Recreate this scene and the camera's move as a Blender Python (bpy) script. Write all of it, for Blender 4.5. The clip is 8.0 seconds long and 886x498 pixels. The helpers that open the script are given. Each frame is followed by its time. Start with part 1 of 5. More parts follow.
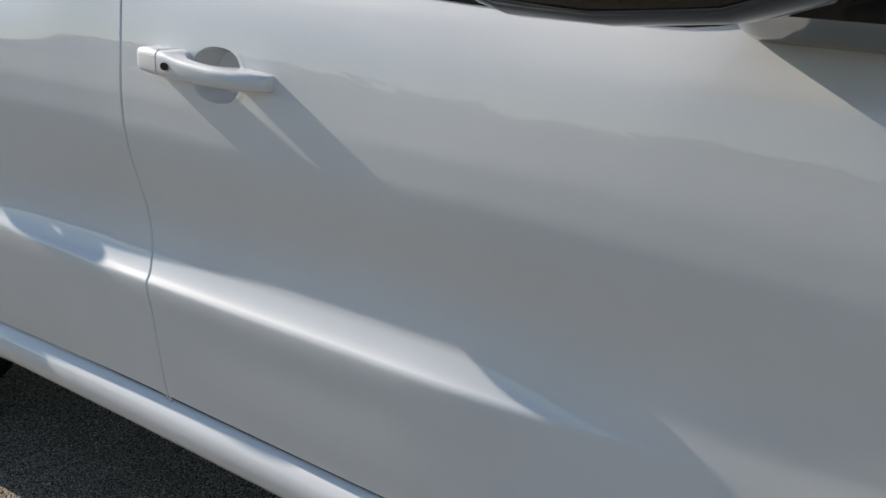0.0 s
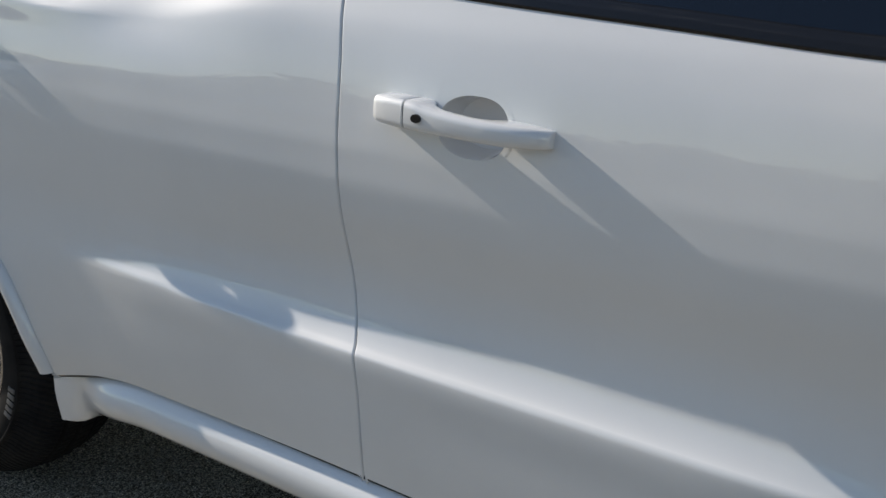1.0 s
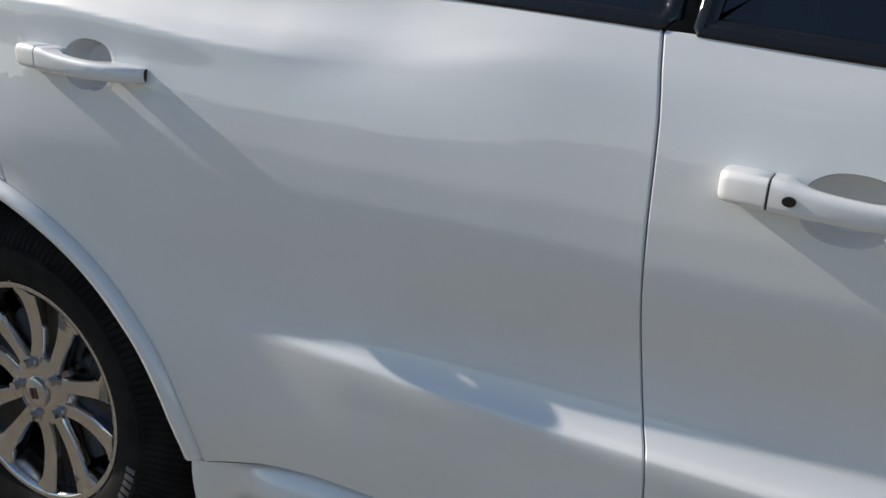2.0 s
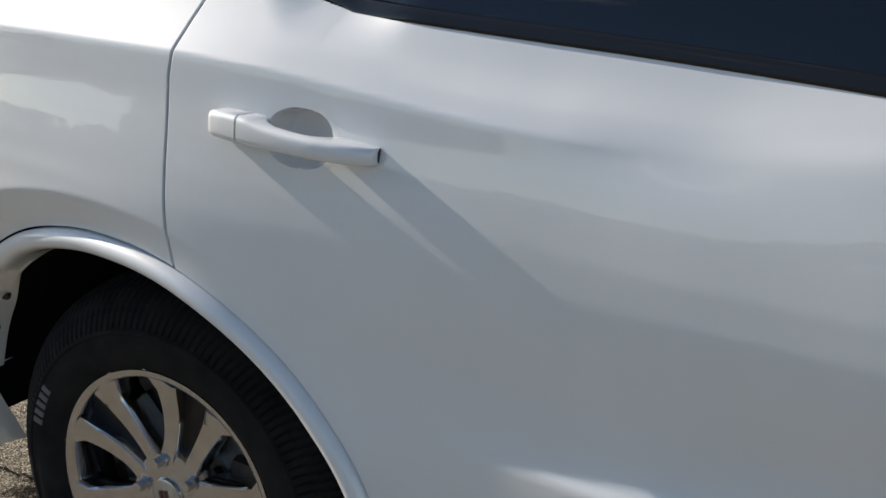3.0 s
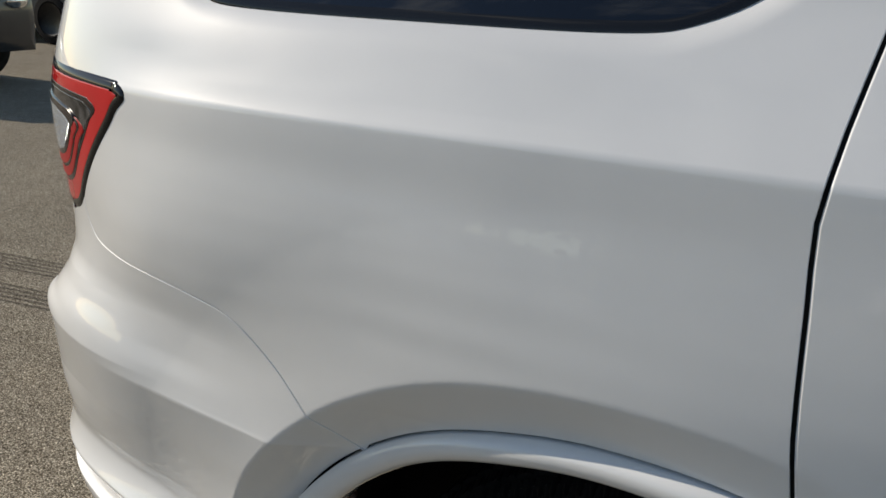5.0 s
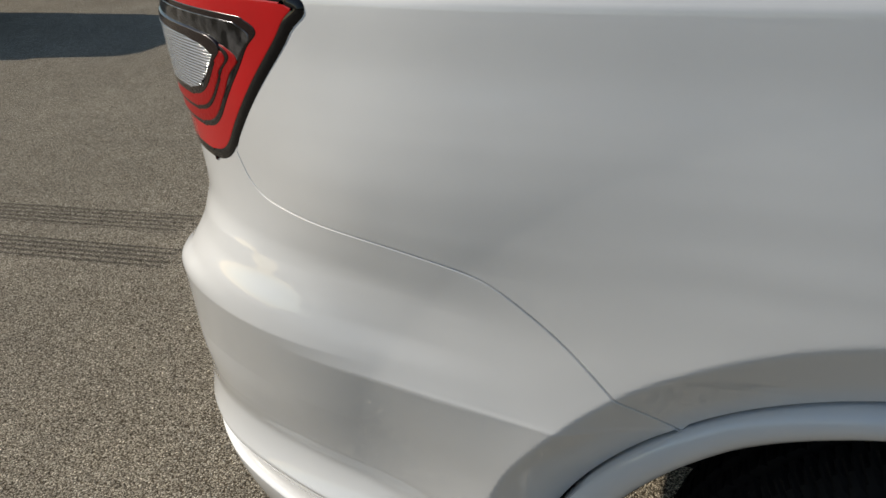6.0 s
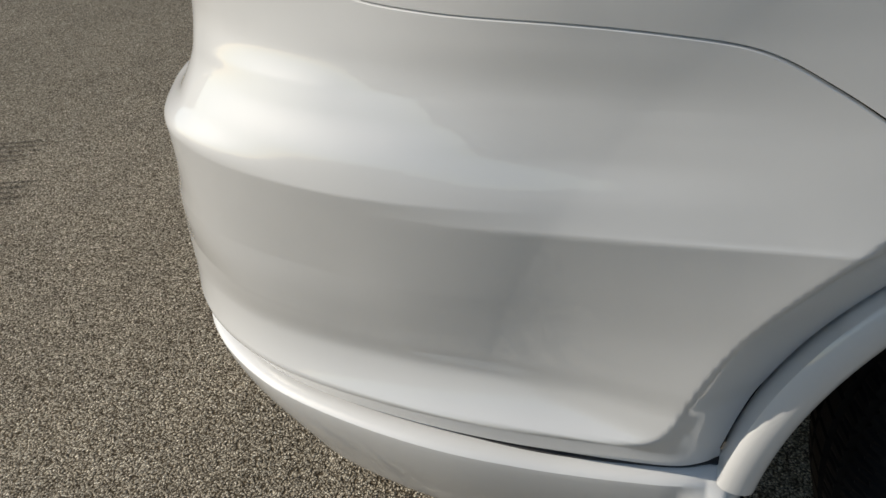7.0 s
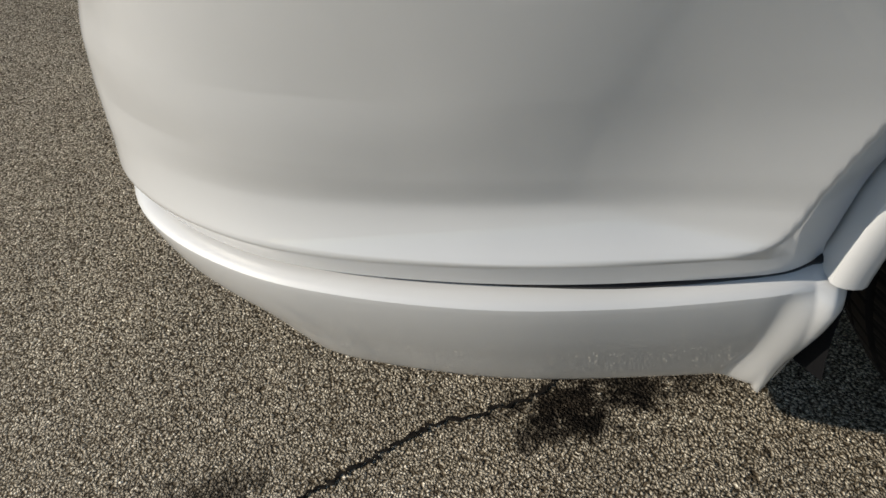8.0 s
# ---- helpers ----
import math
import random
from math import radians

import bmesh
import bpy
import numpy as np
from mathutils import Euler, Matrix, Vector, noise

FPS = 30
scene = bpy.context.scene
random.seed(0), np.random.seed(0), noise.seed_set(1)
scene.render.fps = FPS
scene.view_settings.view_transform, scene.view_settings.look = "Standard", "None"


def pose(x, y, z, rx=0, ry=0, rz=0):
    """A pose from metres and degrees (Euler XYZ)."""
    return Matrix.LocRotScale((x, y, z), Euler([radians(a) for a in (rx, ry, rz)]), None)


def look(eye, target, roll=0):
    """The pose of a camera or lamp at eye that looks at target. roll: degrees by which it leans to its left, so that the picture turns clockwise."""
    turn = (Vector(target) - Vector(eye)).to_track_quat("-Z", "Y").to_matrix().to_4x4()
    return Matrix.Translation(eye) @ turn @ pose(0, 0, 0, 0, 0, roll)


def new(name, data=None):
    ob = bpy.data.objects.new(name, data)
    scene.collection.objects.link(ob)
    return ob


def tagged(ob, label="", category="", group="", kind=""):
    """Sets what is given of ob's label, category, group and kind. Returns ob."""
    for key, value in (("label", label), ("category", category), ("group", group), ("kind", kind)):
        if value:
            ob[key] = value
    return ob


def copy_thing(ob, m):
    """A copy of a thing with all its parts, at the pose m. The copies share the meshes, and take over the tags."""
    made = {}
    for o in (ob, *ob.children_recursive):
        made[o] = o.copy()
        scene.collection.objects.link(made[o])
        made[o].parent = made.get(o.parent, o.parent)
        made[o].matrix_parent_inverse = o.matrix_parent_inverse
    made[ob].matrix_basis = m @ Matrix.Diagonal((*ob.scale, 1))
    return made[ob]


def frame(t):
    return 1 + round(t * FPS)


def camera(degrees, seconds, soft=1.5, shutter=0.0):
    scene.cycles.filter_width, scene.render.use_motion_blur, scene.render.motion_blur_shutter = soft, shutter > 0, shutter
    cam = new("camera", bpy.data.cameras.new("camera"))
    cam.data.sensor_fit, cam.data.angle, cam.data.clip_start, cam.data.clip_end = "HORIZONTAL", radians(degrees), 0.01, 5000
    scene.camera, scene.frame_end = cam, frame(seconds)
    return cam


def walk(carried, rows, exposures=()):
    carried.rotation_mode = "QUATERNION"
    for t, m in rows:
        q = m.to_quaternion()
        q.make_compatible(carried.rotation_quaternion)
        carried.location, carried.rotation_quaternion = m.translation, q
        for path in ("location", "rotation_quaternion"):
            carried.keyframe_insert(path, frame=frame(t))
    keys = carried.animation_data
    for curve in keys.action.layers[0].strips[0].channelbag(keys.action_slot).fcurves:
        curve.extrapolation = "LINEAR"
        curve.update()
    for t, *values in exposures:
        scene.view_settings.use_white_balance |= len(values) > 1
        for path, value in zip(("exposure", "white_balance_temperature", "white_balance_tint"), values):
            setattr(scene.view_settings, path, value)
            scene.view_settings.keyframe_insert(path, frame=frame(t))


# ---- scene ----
cam = camera(53.3, 8.0)
PATH = [
    (0, (2.185, -0.798, 1.151), (1.148, 0.789, 0.513), 3.2),
    (0.5, (1.989, -0.833, 1.16), (0.971, 0.773, 0.538), 3.2),
    (1, (1.791, -0.87, 1.163), (0.812, 0.759, 0.542), 3.2),
    (1.5, (1.545, -0.905, 1.198), (0.631, 0.748, 0.539), 2.9),
    (1.7, (1.464, -0.915, 1.192), (0.568, 0.751, 0.543), 3.1),
    (2.8, (0.961, -0.919, 1.208), (0.199, 0.834, 0.62), 5.3),
    (3, (0.896, -0.882, 1.219), (0.084, 0.845, 0.62), 5.1),
    (3.5, (0.664, -0.875, 1.25), (-0.077, 0.881, 0.643), 4.8),
    (4, (0.48, -0.848, 1.25), (-0.227, 0.94, 0.701), 3.3),
    (4.5, (0.278, -0.802, 1.238), (-0.472, 0.965, 0.678), 3.5),
    (5, (0.095, -0.74, 1.238), (-0.681, 1.003, 0.636), 2.8),
    (5.2, (0.019, -0.721, 1.24), (-0.773, 0.999, 0.597), 1.8),
    (6.3, (-0.361, -0.599, 1.163), (-1.026, 1.068, 0.279), -6.3),
    (6.5, (-0.438, -0.574, 1.128), (-1.01, 1.107, 0.207), -6.6),
    (7, (-0.599, -0.516, 1.052), (-0.928, 1.151, -0.003), -6.7),
    (7.5, (-0.724, -0.462, 0.976), (-0.818, 1.158, -0.193), -7.0),
    (8, (-0.818, -0.422, 0.937), (-0.713, 1.115, -0.339), -6.9),
]
walk(cam, [(t, look(eye, target, roll)) for t, eye, target, roll in PATH], [(0, 0.23, 6760, 10), (3.5, 0.30, 6800, 10), (5, 0.00, 7000, 9), (6.5, -0.17, 6980, 8), (7.2, -0.25, 6940, 8), (8, -0.24, 6920, 8)])

# ---- world, sun ----
SUN_TRAVEL = Vector((1.0, 0.068, -0.54)).normalized()
SUN_ELEV = math.asin(-SUN_TRAVEL.z)


def node_setup(tree):
    tree.nodes.clear()
    return tree.nodes, tree.links


world = bpy.data.worlds.new("sky")
scene.world = world
world.use_nodes = True
nd, lk = node_setup(world.node_tree)
w_out = nd.new("ShaderNodeOutputWorld")
w_bg = nd.new("ShaderNodeBackground")
w_bg.inputs["Strength"].default_value = 0.110
w_sky = nd.new("ShaderNodeTexSky")
w_sky.sky_type = "NISHITA"
w_sky.sun_disc = False
w_sky.sun_elevation = SUN_ELEV
w_sky.sun_rotation = math.atan2(-SUN_TRAVEL.x, -SUN_TRAVEL.y)
w_sky.air_density, w_sky.dust_density, w_sky.ozone_density = 1.0, 0.15, 1.6
w_co = nd.new("ShaderNodeTexCoord")
w_map = nd.new("ShaderNodeMapping")
w_map.inputs["Scale"].default_value = (2.2, 2.2, 9.0)
w_noise = nd.new("ShaderNodeTexNoise")
w_noise.inputs["Scale"].default_value = 1.3
w_noise.inputs["Detail"].default_value = 7
w_noise.inputs["Roughness"].default_value = 0.6
w_ramp = nd.new("ShaderNodeValToRGB")
w_ramp.color_ramp.elements[0].position = 0.57
w_ramp.color_ramp.elements[0].color = (0, 0, 0, 1)
w_ramp.color_ramp.elements[1].position = 0.80
w_ramp.color_ramp.elements[1].color = (0.75, 0.75, 0.75, 1)
w_mix = nd.new("ShaderNodeMixRGB")
w_mix.inputs[2].default_value = (8.5, 8.8, 9.2, 1)
lk.new(w_co.outputs["Generated"], w_map.inputs["Vector"])
lk.new(w_map.outputs["Vector"], w_noise.inputs["Vector"])
lk.new(w_noise.outputs["Fac"], w_ramp.inputs["Fac"])
lk.new(w_ramp.outputs["Color"], w_mix.inputs[0])
lk.new(w_sky.outputs["Color"], w_mix.inputs[1])
lk.new(w_mix.outputs["Color"], w_bg.inputs["Color"])
lk.new(w_bg.outputs["Background"], w_out.inputs["Surface"])

sun = new("sun", bpy.data.lights.new("sun", "SUN"))
sun.data.energy, sun.data.angle, sun.data.color = 4.3, radians(0.53), (1.0, 0.93, 0.84)
sun.matrix_world = look((0, 0, 12), Vector((0, 0, 12)) + SUN_TRAVEL)


# ---- materials ----
def material(name, colour=(0.5, 0.5, 0.5), rough=0.5, metal=0.0, coat=0.0, coat_rough=0.03, spec=0.5):
    m = bpy.data.materials.new(name)
    m.use_nodes = True
    n, l = m.node_tree.nodes, m.node_tree.links
    b = n["Principled BSDF"]
    b.inputs["Base Color"].default_value = (*colour, 1)
    b.inputs["Roughness"].default_value = rough
    b.inputs["Metallic"].default_value = metal
    b.inputs["Coat Weight"].default_value = coat
    b.inputs["Coat Roughness"].default_value = coat_rough
    b.inputs["Specular IOR Level"].default_value = spec
    return m, n, l, b


def object_noise(n, l, scale, detail=4, rough=0.55):
    co = n.new("ShaderNodeTexCoord")
    tex = n.new("ShaderNodeTexNoise")
    tex.inputs["Scale"].default_value = scale
    tex.inputs["Detail"].default_value = detail
    tex.inputs["Roughness"].default_value = rough
    l.new(co.outputs["Object"], tex.inputs["Vector"])
    return tex.outputs["Fac"]


def ramp(n, l, fac, stops):
    r = n.new("ShaderNodeValToRGB")
    while len(r.color_ramp.elements) < len(stops):
        r.color_ramp.elements.new(0.5)
    for e, (p, c) in zip(r.color_ramp.elements, stops):
        e.position, e.color = p, (*c, 1)
    l.new(fac, r.inputs["Fac"])
    return r.outputs["Color"]


def bump(n, l, b, height, strength, distance):
    k = n.new("ShaderNodeBump")
    k.inputs["Strength"].default_value = strength
    k.inputs["Distance"].default_value = distance
    l.new(height, k.inputs["Height"])
    l.new(k.outputs["Normal"], b.inputs["Normal"])
    return k


# pearl white lacquer with faint dust film and flake
PAINT, n, l, b = material("white_pearl_paint", (0.74, 0.745, 0.75), 0.38, 0.0, 1.0, 0.02, 0.5)
film = object_noise(n, l, 3.0, 6)
flake = object_noise(n, l, 900.0, 1)
b.inputs["Coat IOR"].default_value = 1.6
b.inputs["Metallic"].default_value = 0.08
col = ramp(n, l, film, [(0.3, (0.70, 0.705, 0.71)), (0.7, (0.76, 0.765, 0.77))])
l.new(col, b.inputs["Base Color"])
dust = ramp(n, l, object_noise(n, l, 14.0, 8, 0.7), [(0.4, (0.004, 0.004, 0.004)), (0.8, (0.025, 0.025, 0.025))])
l.new(dust, b.inputs["Coat Roughness"])
rr = ramp(n, l, flake, [(0.3, (0.46, 0.46, 0.46)), (0.7, (0.60, 0.60, 0.60))])
l.new(rr, b.inputs["Roughness"])

TRIM, n, l, b = material("black_trim_plastic", (0.012, 0.012, 0.013), 0.42)
l.new(ramp(n, l, object_noise(n, l, 40, 5), [(0.3, (0.36, 0.36, 0.36)), (0.7, (0.52, 0.52, 0.52))]), b.inputs["Roughness"])
bump(n, l, b, object_noise(n, l, 700, 2), 0.15, 0.0005)
GLOSS_BLACK, n, l, b = material("black_gloss_trim", (0.01, 0.01, 0.011), 0.12)
l.new(ramp(n, l, object_noise(n, l, 30, 5), [(0.3, (0.03, 0.03, 0.03)), (0.7, (0.07, 0.07, 0.07))]), b.inputs["Roughness"])
LINER, n, l, b = material("wheel_liner_felt", (0.008, 0.008, 0.009), 0.95, spec=0.1)
bump(n, l, b, object_noise(n, l, 120, 4), 0.4, 0.003)
DARK, n, l, b = material("underbody_black", (0.01, 0.01, 0.01), 0.85, spec=0.2)
l.new(ramp(n, l, object_noise(n, l, 12, 6), [(0.3, (0.006, 0.006, 0.006)), (0.8, (0.02, 0.018, 0.016))]), b.inputs["Base Color"])

GLASS, n, l, b = material("tinted_glass", (0.003, 0.005, 0.010), 0.015)
b.inputs["IOR"].default_value = 1.65
b.inputs["Transmission Weight"].default_value = 0.12

RUBBER, n, l, b = material("tyre_rubber", (0.018, 0.018, 0.019), 0.85, spec=0.12)
l.new(ramp(n, l, object_noise(n, l, 18, 7), [(0.3, (0.008, 0.008, 0.009)), (0.75, (0.02, 0.019, 0.018))]), b.inputs["Base Color"])
bump(n, l, b, object_noise(n, l, 260, 4), 0.2, 0.0012)
RUBBER_MARK, n, l, b = material("raised_tyre_mark", (0.10, 0.10, 0.10), 0.6)
ALLOY, n, l, b = material("machined_alloy", (0.50, 0.50, 0.51), 0.13, 1.0)
l.new(ramp(n, l, object_noise(n, l, 25, 6), [(0.3, (0.09, 0.09, 0.09)), (0.75, (0.19, 0.19, 0.19))]), b.inputs["Roughness"])
POCKET, n, l, b = material("grey_painted_alloy", (0.035, 0.037, 0.04), 0.3, 0.6)
l.new(ramp(n, l, object_noise(n, l, 30, 6), [(0.3, (0.010, 0.011, 0.012)), (0.75, (0.02, 0.02, 0.02))]), b.inputs["Base Color"])
STEEL, n, l, b = material("brake_steel", (0.32, 0.30, 0.28), 0.4, 0.9)
l.new(ramp(n, l, object_noise(n, l, 60, 5), [(0.3, (0.12, 0.11, 0.10)), (0.8, (0.20, 0.19, 0.18))]), b.inputs["Base Color"])
RUST, n, l, b = material("dark_caliper", (0.05, 0.045, 0.04), 0.6, 0.3)
l.new(ramp(n, l, object_noise(n, l, 40, 6), [(0.35, (0.03, 0.028, 0.026)), (0.75, (0.09, 0.06, 0.04))]), b.inputs["Base Color"])
CLIP, n, l, b = material("brown_push_clip", (0.03, 0.012, 0.01), 0.5)
EMBLEM, n, l, b = material("dark_red_emblem", (0.06, 0.01, 0.012), 0.35)
CAPGREY, n, l, b = material("silver_cap", (0.5, 0.5, 0.5), 0.25, 0.9)

LENS_RED, n, l, b = material("red_lamp_lens", (0.62, 0.004, 0.010), 0.4, 0.0, 1.0, 0.008, 0.02)
l.new(ramp(n, l, object_noise(n, l, 9, 3), [(0.3, (0.52, 0.001, 0.004)), (0.7, (0.60, 0.002, 0.006))]), b.inputs["Base Color"])
LAMP_BLACK, n, l, b = material("lamp_housing_black", (0.006, 0.006, 0.007), 0.06, spec=0.35)
LENS_DEEP, n, l, b = material("deep_red_lens", (0.36, 0.001, 0.003), 0.35, 0.0, 0.25, 0.02, 0.1)
co = n.new("ShaderNodeTexCoord")
vr = n.new("ShaderNodeTexVoronoi")
vr.inputs["Scale"].default_value = 260
l.new(co.outputs["Object"], vr.inputs["Vector"])
bump(n, l, b, vr.outputs["Distance"], 0.3, 0.001)
LENS_DARK, n, l, b = material("smoked_lamp_line", (0.010, 0.003, 0.004), 0.2, 0.0, 0.3, 0.02, 0.2)
LENS_CLEAR, n, l, b = material("ribbed_clear_lens", (0.62, 0.63, 0.65), 0.15, 0.3, 1.0, 0.02)
wv = n.new("ShaderNodeTexWave")
wv.bands_direction = "Z"
wv.inputs["Scale"].default_value = 95
co = n.new("ShaderNodeTexCoord")
l.new(co.outputs["Object"], wv.inputs["Vector"])
bump(n, l, b, wv.outputs["Fac"], 0.9, 0.004)
LAMP_CAVITY, n, l, b = material("dark_chrome_cavity", (0.05, 0.05, 0.055), 0.12, 0.7)
l.new(ramp(n, l, object_noise(n, l, 60, 3), [(0.4, (0.010, 0.010, 0.011)), (0.65, (0.16, 0.16, 0.17))]), b.inputs["Base Color"])
MIRROR, n, l, b = material("mirror_glass", (0.9, 0.9, 0.9), 0.13, 1.0)
SIGNAL, n, l, b = material("clear_signal_lens", (0.55, 0.5, 0.45), 0.1, 0.5, 1.0, 0.02)
vr = n.new("ShaderNodeTexVoronoi")
vr.inputs["Scale"].default_value = 85
co = n.new("ShaderNodeTexCoord")
l.new(co.outputs["Object"], vr.inputs["Vector"])
l.new(ramp(n, l, vr.outputs["Distance"], [(0.1, (0.62, 0.58, 0.52)), (0.6, (0.25, 0.22, 0.19))]), b.inputs["Base Color"])
bump(n, l, b, vr.outputs["Distance"], 0.35, 0.003)
FABRIC, n, l, b = material("seat_cloth", (0.03, 0.03, 0.032), 0.9)
bump(n, l, b, object_noise(n, l, 400, 2), 0.3, 0.001)


def ground_material():
    m, n, l, b = material("worn_asphalt", (0.1, 0.09, 0.08), 0.9, spec=0.12)
    co = n.new("ShaderNodeTexCoord")
    P = co.outputs["Object"]

    def tex(kind, scale, **kw):
        t = n.new(kind)
        t.inputs["Scale"].default_value = scale
        for k, v in kw.items():
            t.inputs[k].default_value = v
        l.new(P, t.inputs["Vector"])
        return t

    def maths(op, a, c=None):
        k = n.new("ShaderNodeMath")
        k.operation = op
        for i, v in ((0, a), (1, c)):
            if v is None:
                continue
            if isinstance(v, (int, float)):
                k.inputs[i].default_value = v
            else:
                l.new(v, k.inputs[i])
        return k.outputs[0]

    def mix(kind, fac, a, c):
        k = n.new("ShaderNodeMixRGB")
        k.blend_type = kind
        for i, v in ((0, fac), (1, a), (2, c)):
            if isinstance(v, (int, float)):
                k.inputs[i].default_value = v
            elif isinstance(v, tuple):
                k.inputs[i].default_value = (*v, 1)
            else:
                l.new(v, k.inputs[i])
        return k.outputs[0]

    # stones in binder
    warp = tex("ShaderNodeTexNoise", 60, Detail=2)
    wp = mix("LINEAR_LIGHT", 0.006, P, warp.outputs["Color"])
    v1 = n.new("ShaderNodeTexVoronoi")
    v1.inputs["Scale"].default_value = 260
    l.new(wp, v1.inputs["Vector"])
    v2 = n.new("ShaderNodeTexVoronoi")
    v2.inputs["Scale"].default_value = 480
    l.new(wp, v2.inputs["Vector"])
    sep = n.new("ShaderNodeSeparateColor")
    l.new(v1.outputs["Color"], sep.inputs[0])
    stone = ramp(n, l, sep.outputs[0], [(0.0, (0.20, 0.178, 0.150)), (0.3, (0.36, 0.327, 0.277)), (0.7, (0.52, 0.478, 0.412)), (0.93, (0.66, 0.615, 0.54)), (1.0, (0.92, 0.88, 0.80))])
    edge = ramp(n, l, v1.outputs["Distance"], [(0.31, (1, 1, 1)), (0.70, (0.18, 0.159, 0.134))])
    base = mix("MULTIPLY", 1.0, stone, edge)
    fines = ramp(n, l, v2.outputs["Distance"], [(0.1, (1.0, 1.0, 1.0)), (0.7, (0.66, 0.645, 0.62))])
    base = mix("MULTIPLY", 0.7, base, fines)
    patch = tex("ShaderNodeTexNoise", 1.1, Detail=6, Roughness=0.6)
    base = mix("MULTIPLY", 1.0, base, ramp(n, l, patch.outputs["Fac"], [(0.25, (1.42, 1.385, 1.30)), (0.75, (1.90, 1.855, 1.75))]))
    grain = tex("ShaderNodeTexNoise", 6.5, Detail=6, Roughness=0.7)
    base = mix("MULTIPLY", 1.0, base, ramp(n, l, grain.outputs["Fac"], [(0.3, (0.86, 0.86, 0.86)), (0.7, (1.08, 1.07, 1.05))]))

    # oil drips and tyre smears, each with its own place and shape
    xyz = n.new("ShaderNodeSeparateXYZ")
    l.new(P, xyz.inputs[0])
    X, Y = xyz.outputs[0], xyz.outputs[1]
    rag = tex("ShaderNodeTexNoise", 22, Detail=6, Roughness=0.75).outputs["Fac"]

    def blob(cx, cy, rx, ry, amount):
        dx = maths("DIVIDE", maths("SUBTRACT", X, cx), rx)
        dy = maths("DIVIDE", maths("SUBTRACT", Y, cy), ry)
        r = maths("SQRT", maths("ADD", maths("MULTIPLY", dx, dx), maths("MULTIPLY", dy, dy)))
        f = maths("ADD", maths("SUBTRACT", 1.6, r), maths("MULTIPLY", maths("SUBTRACT", rag, 0.5), 6.5))
        k = n.new("ShaderNodeClamp")
        l.new(f, k.inputs[0])
        return maths("MULTIPLY", k.outputs[0], amount)

    for spec in STAINS:
        base = mix("MULTIPLY", blob(*spec), base, (0.05, 0.038, 0.032))

    def band(y0, slope, half, x_end, amount):
        yy = maths("SUBTRACT", Y, maths("ADD", y0, maths("MULTIPLY", maths("SUBTRACT", X, x_end), slope)))
        inside = maths("LESS_THAN", maths("ABSOLUTE", yy), half)
        front = maths("LESS_THAN", X, maths("ADD", x_end, maths("MULTIPLY", maths("SUBTRACT", rag, 0.5), 0.5)))
        back = maths("GREATER_THAN", X, x_end - 1.3)
        ribs = maths("ADD", 0.55, maths("MULTIPLY", maths("SINE", maths("MULTIPLY", yy, 190.0)), 0.45))
        f = maths("MULTIPLY", maths("MULTIPLY", inside, front), maths("MULTIPLY", back, ribs))
        return maths("MULTIPLY", f, amount)

    for spec in SMEARS:
        base = mix("MULTIPLY", band(*spec), base, (0.34, 0.34, 0.35))
    l.new(base, b.inputs["Base Color"])
    h1 = maths("MULTIPLY", maths("SUBTRACT", 0.6, v1.outputs["Distance"]), 1.0)
    h2 = maths("MULTIPLY", maths("SUBTRACT", 0.6, v2.outputs["Distance"]), 0.35)
    bump(n, l, b, maths("ADD", maths("ADD", h1, h2), maths("MULTIPLY", sep.outputs[1], 0.5)), 1.0, 0.0058)
    return m


STAINS = [(-0.61, 0.34, 0.075, 0.045, 0.95), (-0.51, 0.35, 0.09, 0.035, 0.8), (-0.66, 0.30, 0.05, 0.025, 0.6),
          (-1.09, 0.30, 0.05, 0.025, 0.7), (-0.97, 0.60, 0.03, 0.02, 0.3)]
SMEARS = [(1.74, 0.09, 0.085, -2.28, 0.75), (1.465, 0.08, 0.08, -2.17, 0.85), (3.55, -0.75, 0.06, -3.1, 0.5)]
ASPHALT = ground_material()


# ---- mesh helpers ----
def thing(name, place=(0, 0, 0), **tags):
    ob = new(name)
    ob.empty_display_size = 0.1
    ob.location = place
    return tagged(ob, **tags)


def link_mesh(name, me, mat, parent=None, label=""):
    if mat:
        me.materials.append(mat)
    ob = new(name, me)
    if parent:
        ob.parent = parent
        if parent.parent is None:
            ob.location = -Vector(parent.location)
    if label:
        ob["label"] = label
    return ob


def part(name, bm, mat, parent=None, label="", smooth=True):
    me = bpy.data.meshes.new(name)
    bmesh.ops.recalc_face_normals(bm, faces=bm.faces)
    for f in bm.faces:
        f.smooth = smooth
    if smooth:
        for e in bm.edges:
            if len(e.link_faces) == 2 and e.calc_face_angle() > radians(38):
                e.smooth = False
    bm.to_mesh(me)
    bm.free()
    return link_mesh(name, me, mat, parent, label)


def loft(rings, closed=True, caps=False):
    bm = bmesh.new()
    vs = [[bm.verts.new(p) for p in r] for r in rings]
    m = len(rings[0])
    for a, c in zip(vs, vs[1:]):
        for i in range(m if closed else m - 1):
            j = (i + 1) % m
            bm.faces.new((a[i], a[j], c[j], c[i]))
    if caps:
        bm.faces.new(vs[0][::-1])
        bm.faces.new(vs[-1])
    return bm


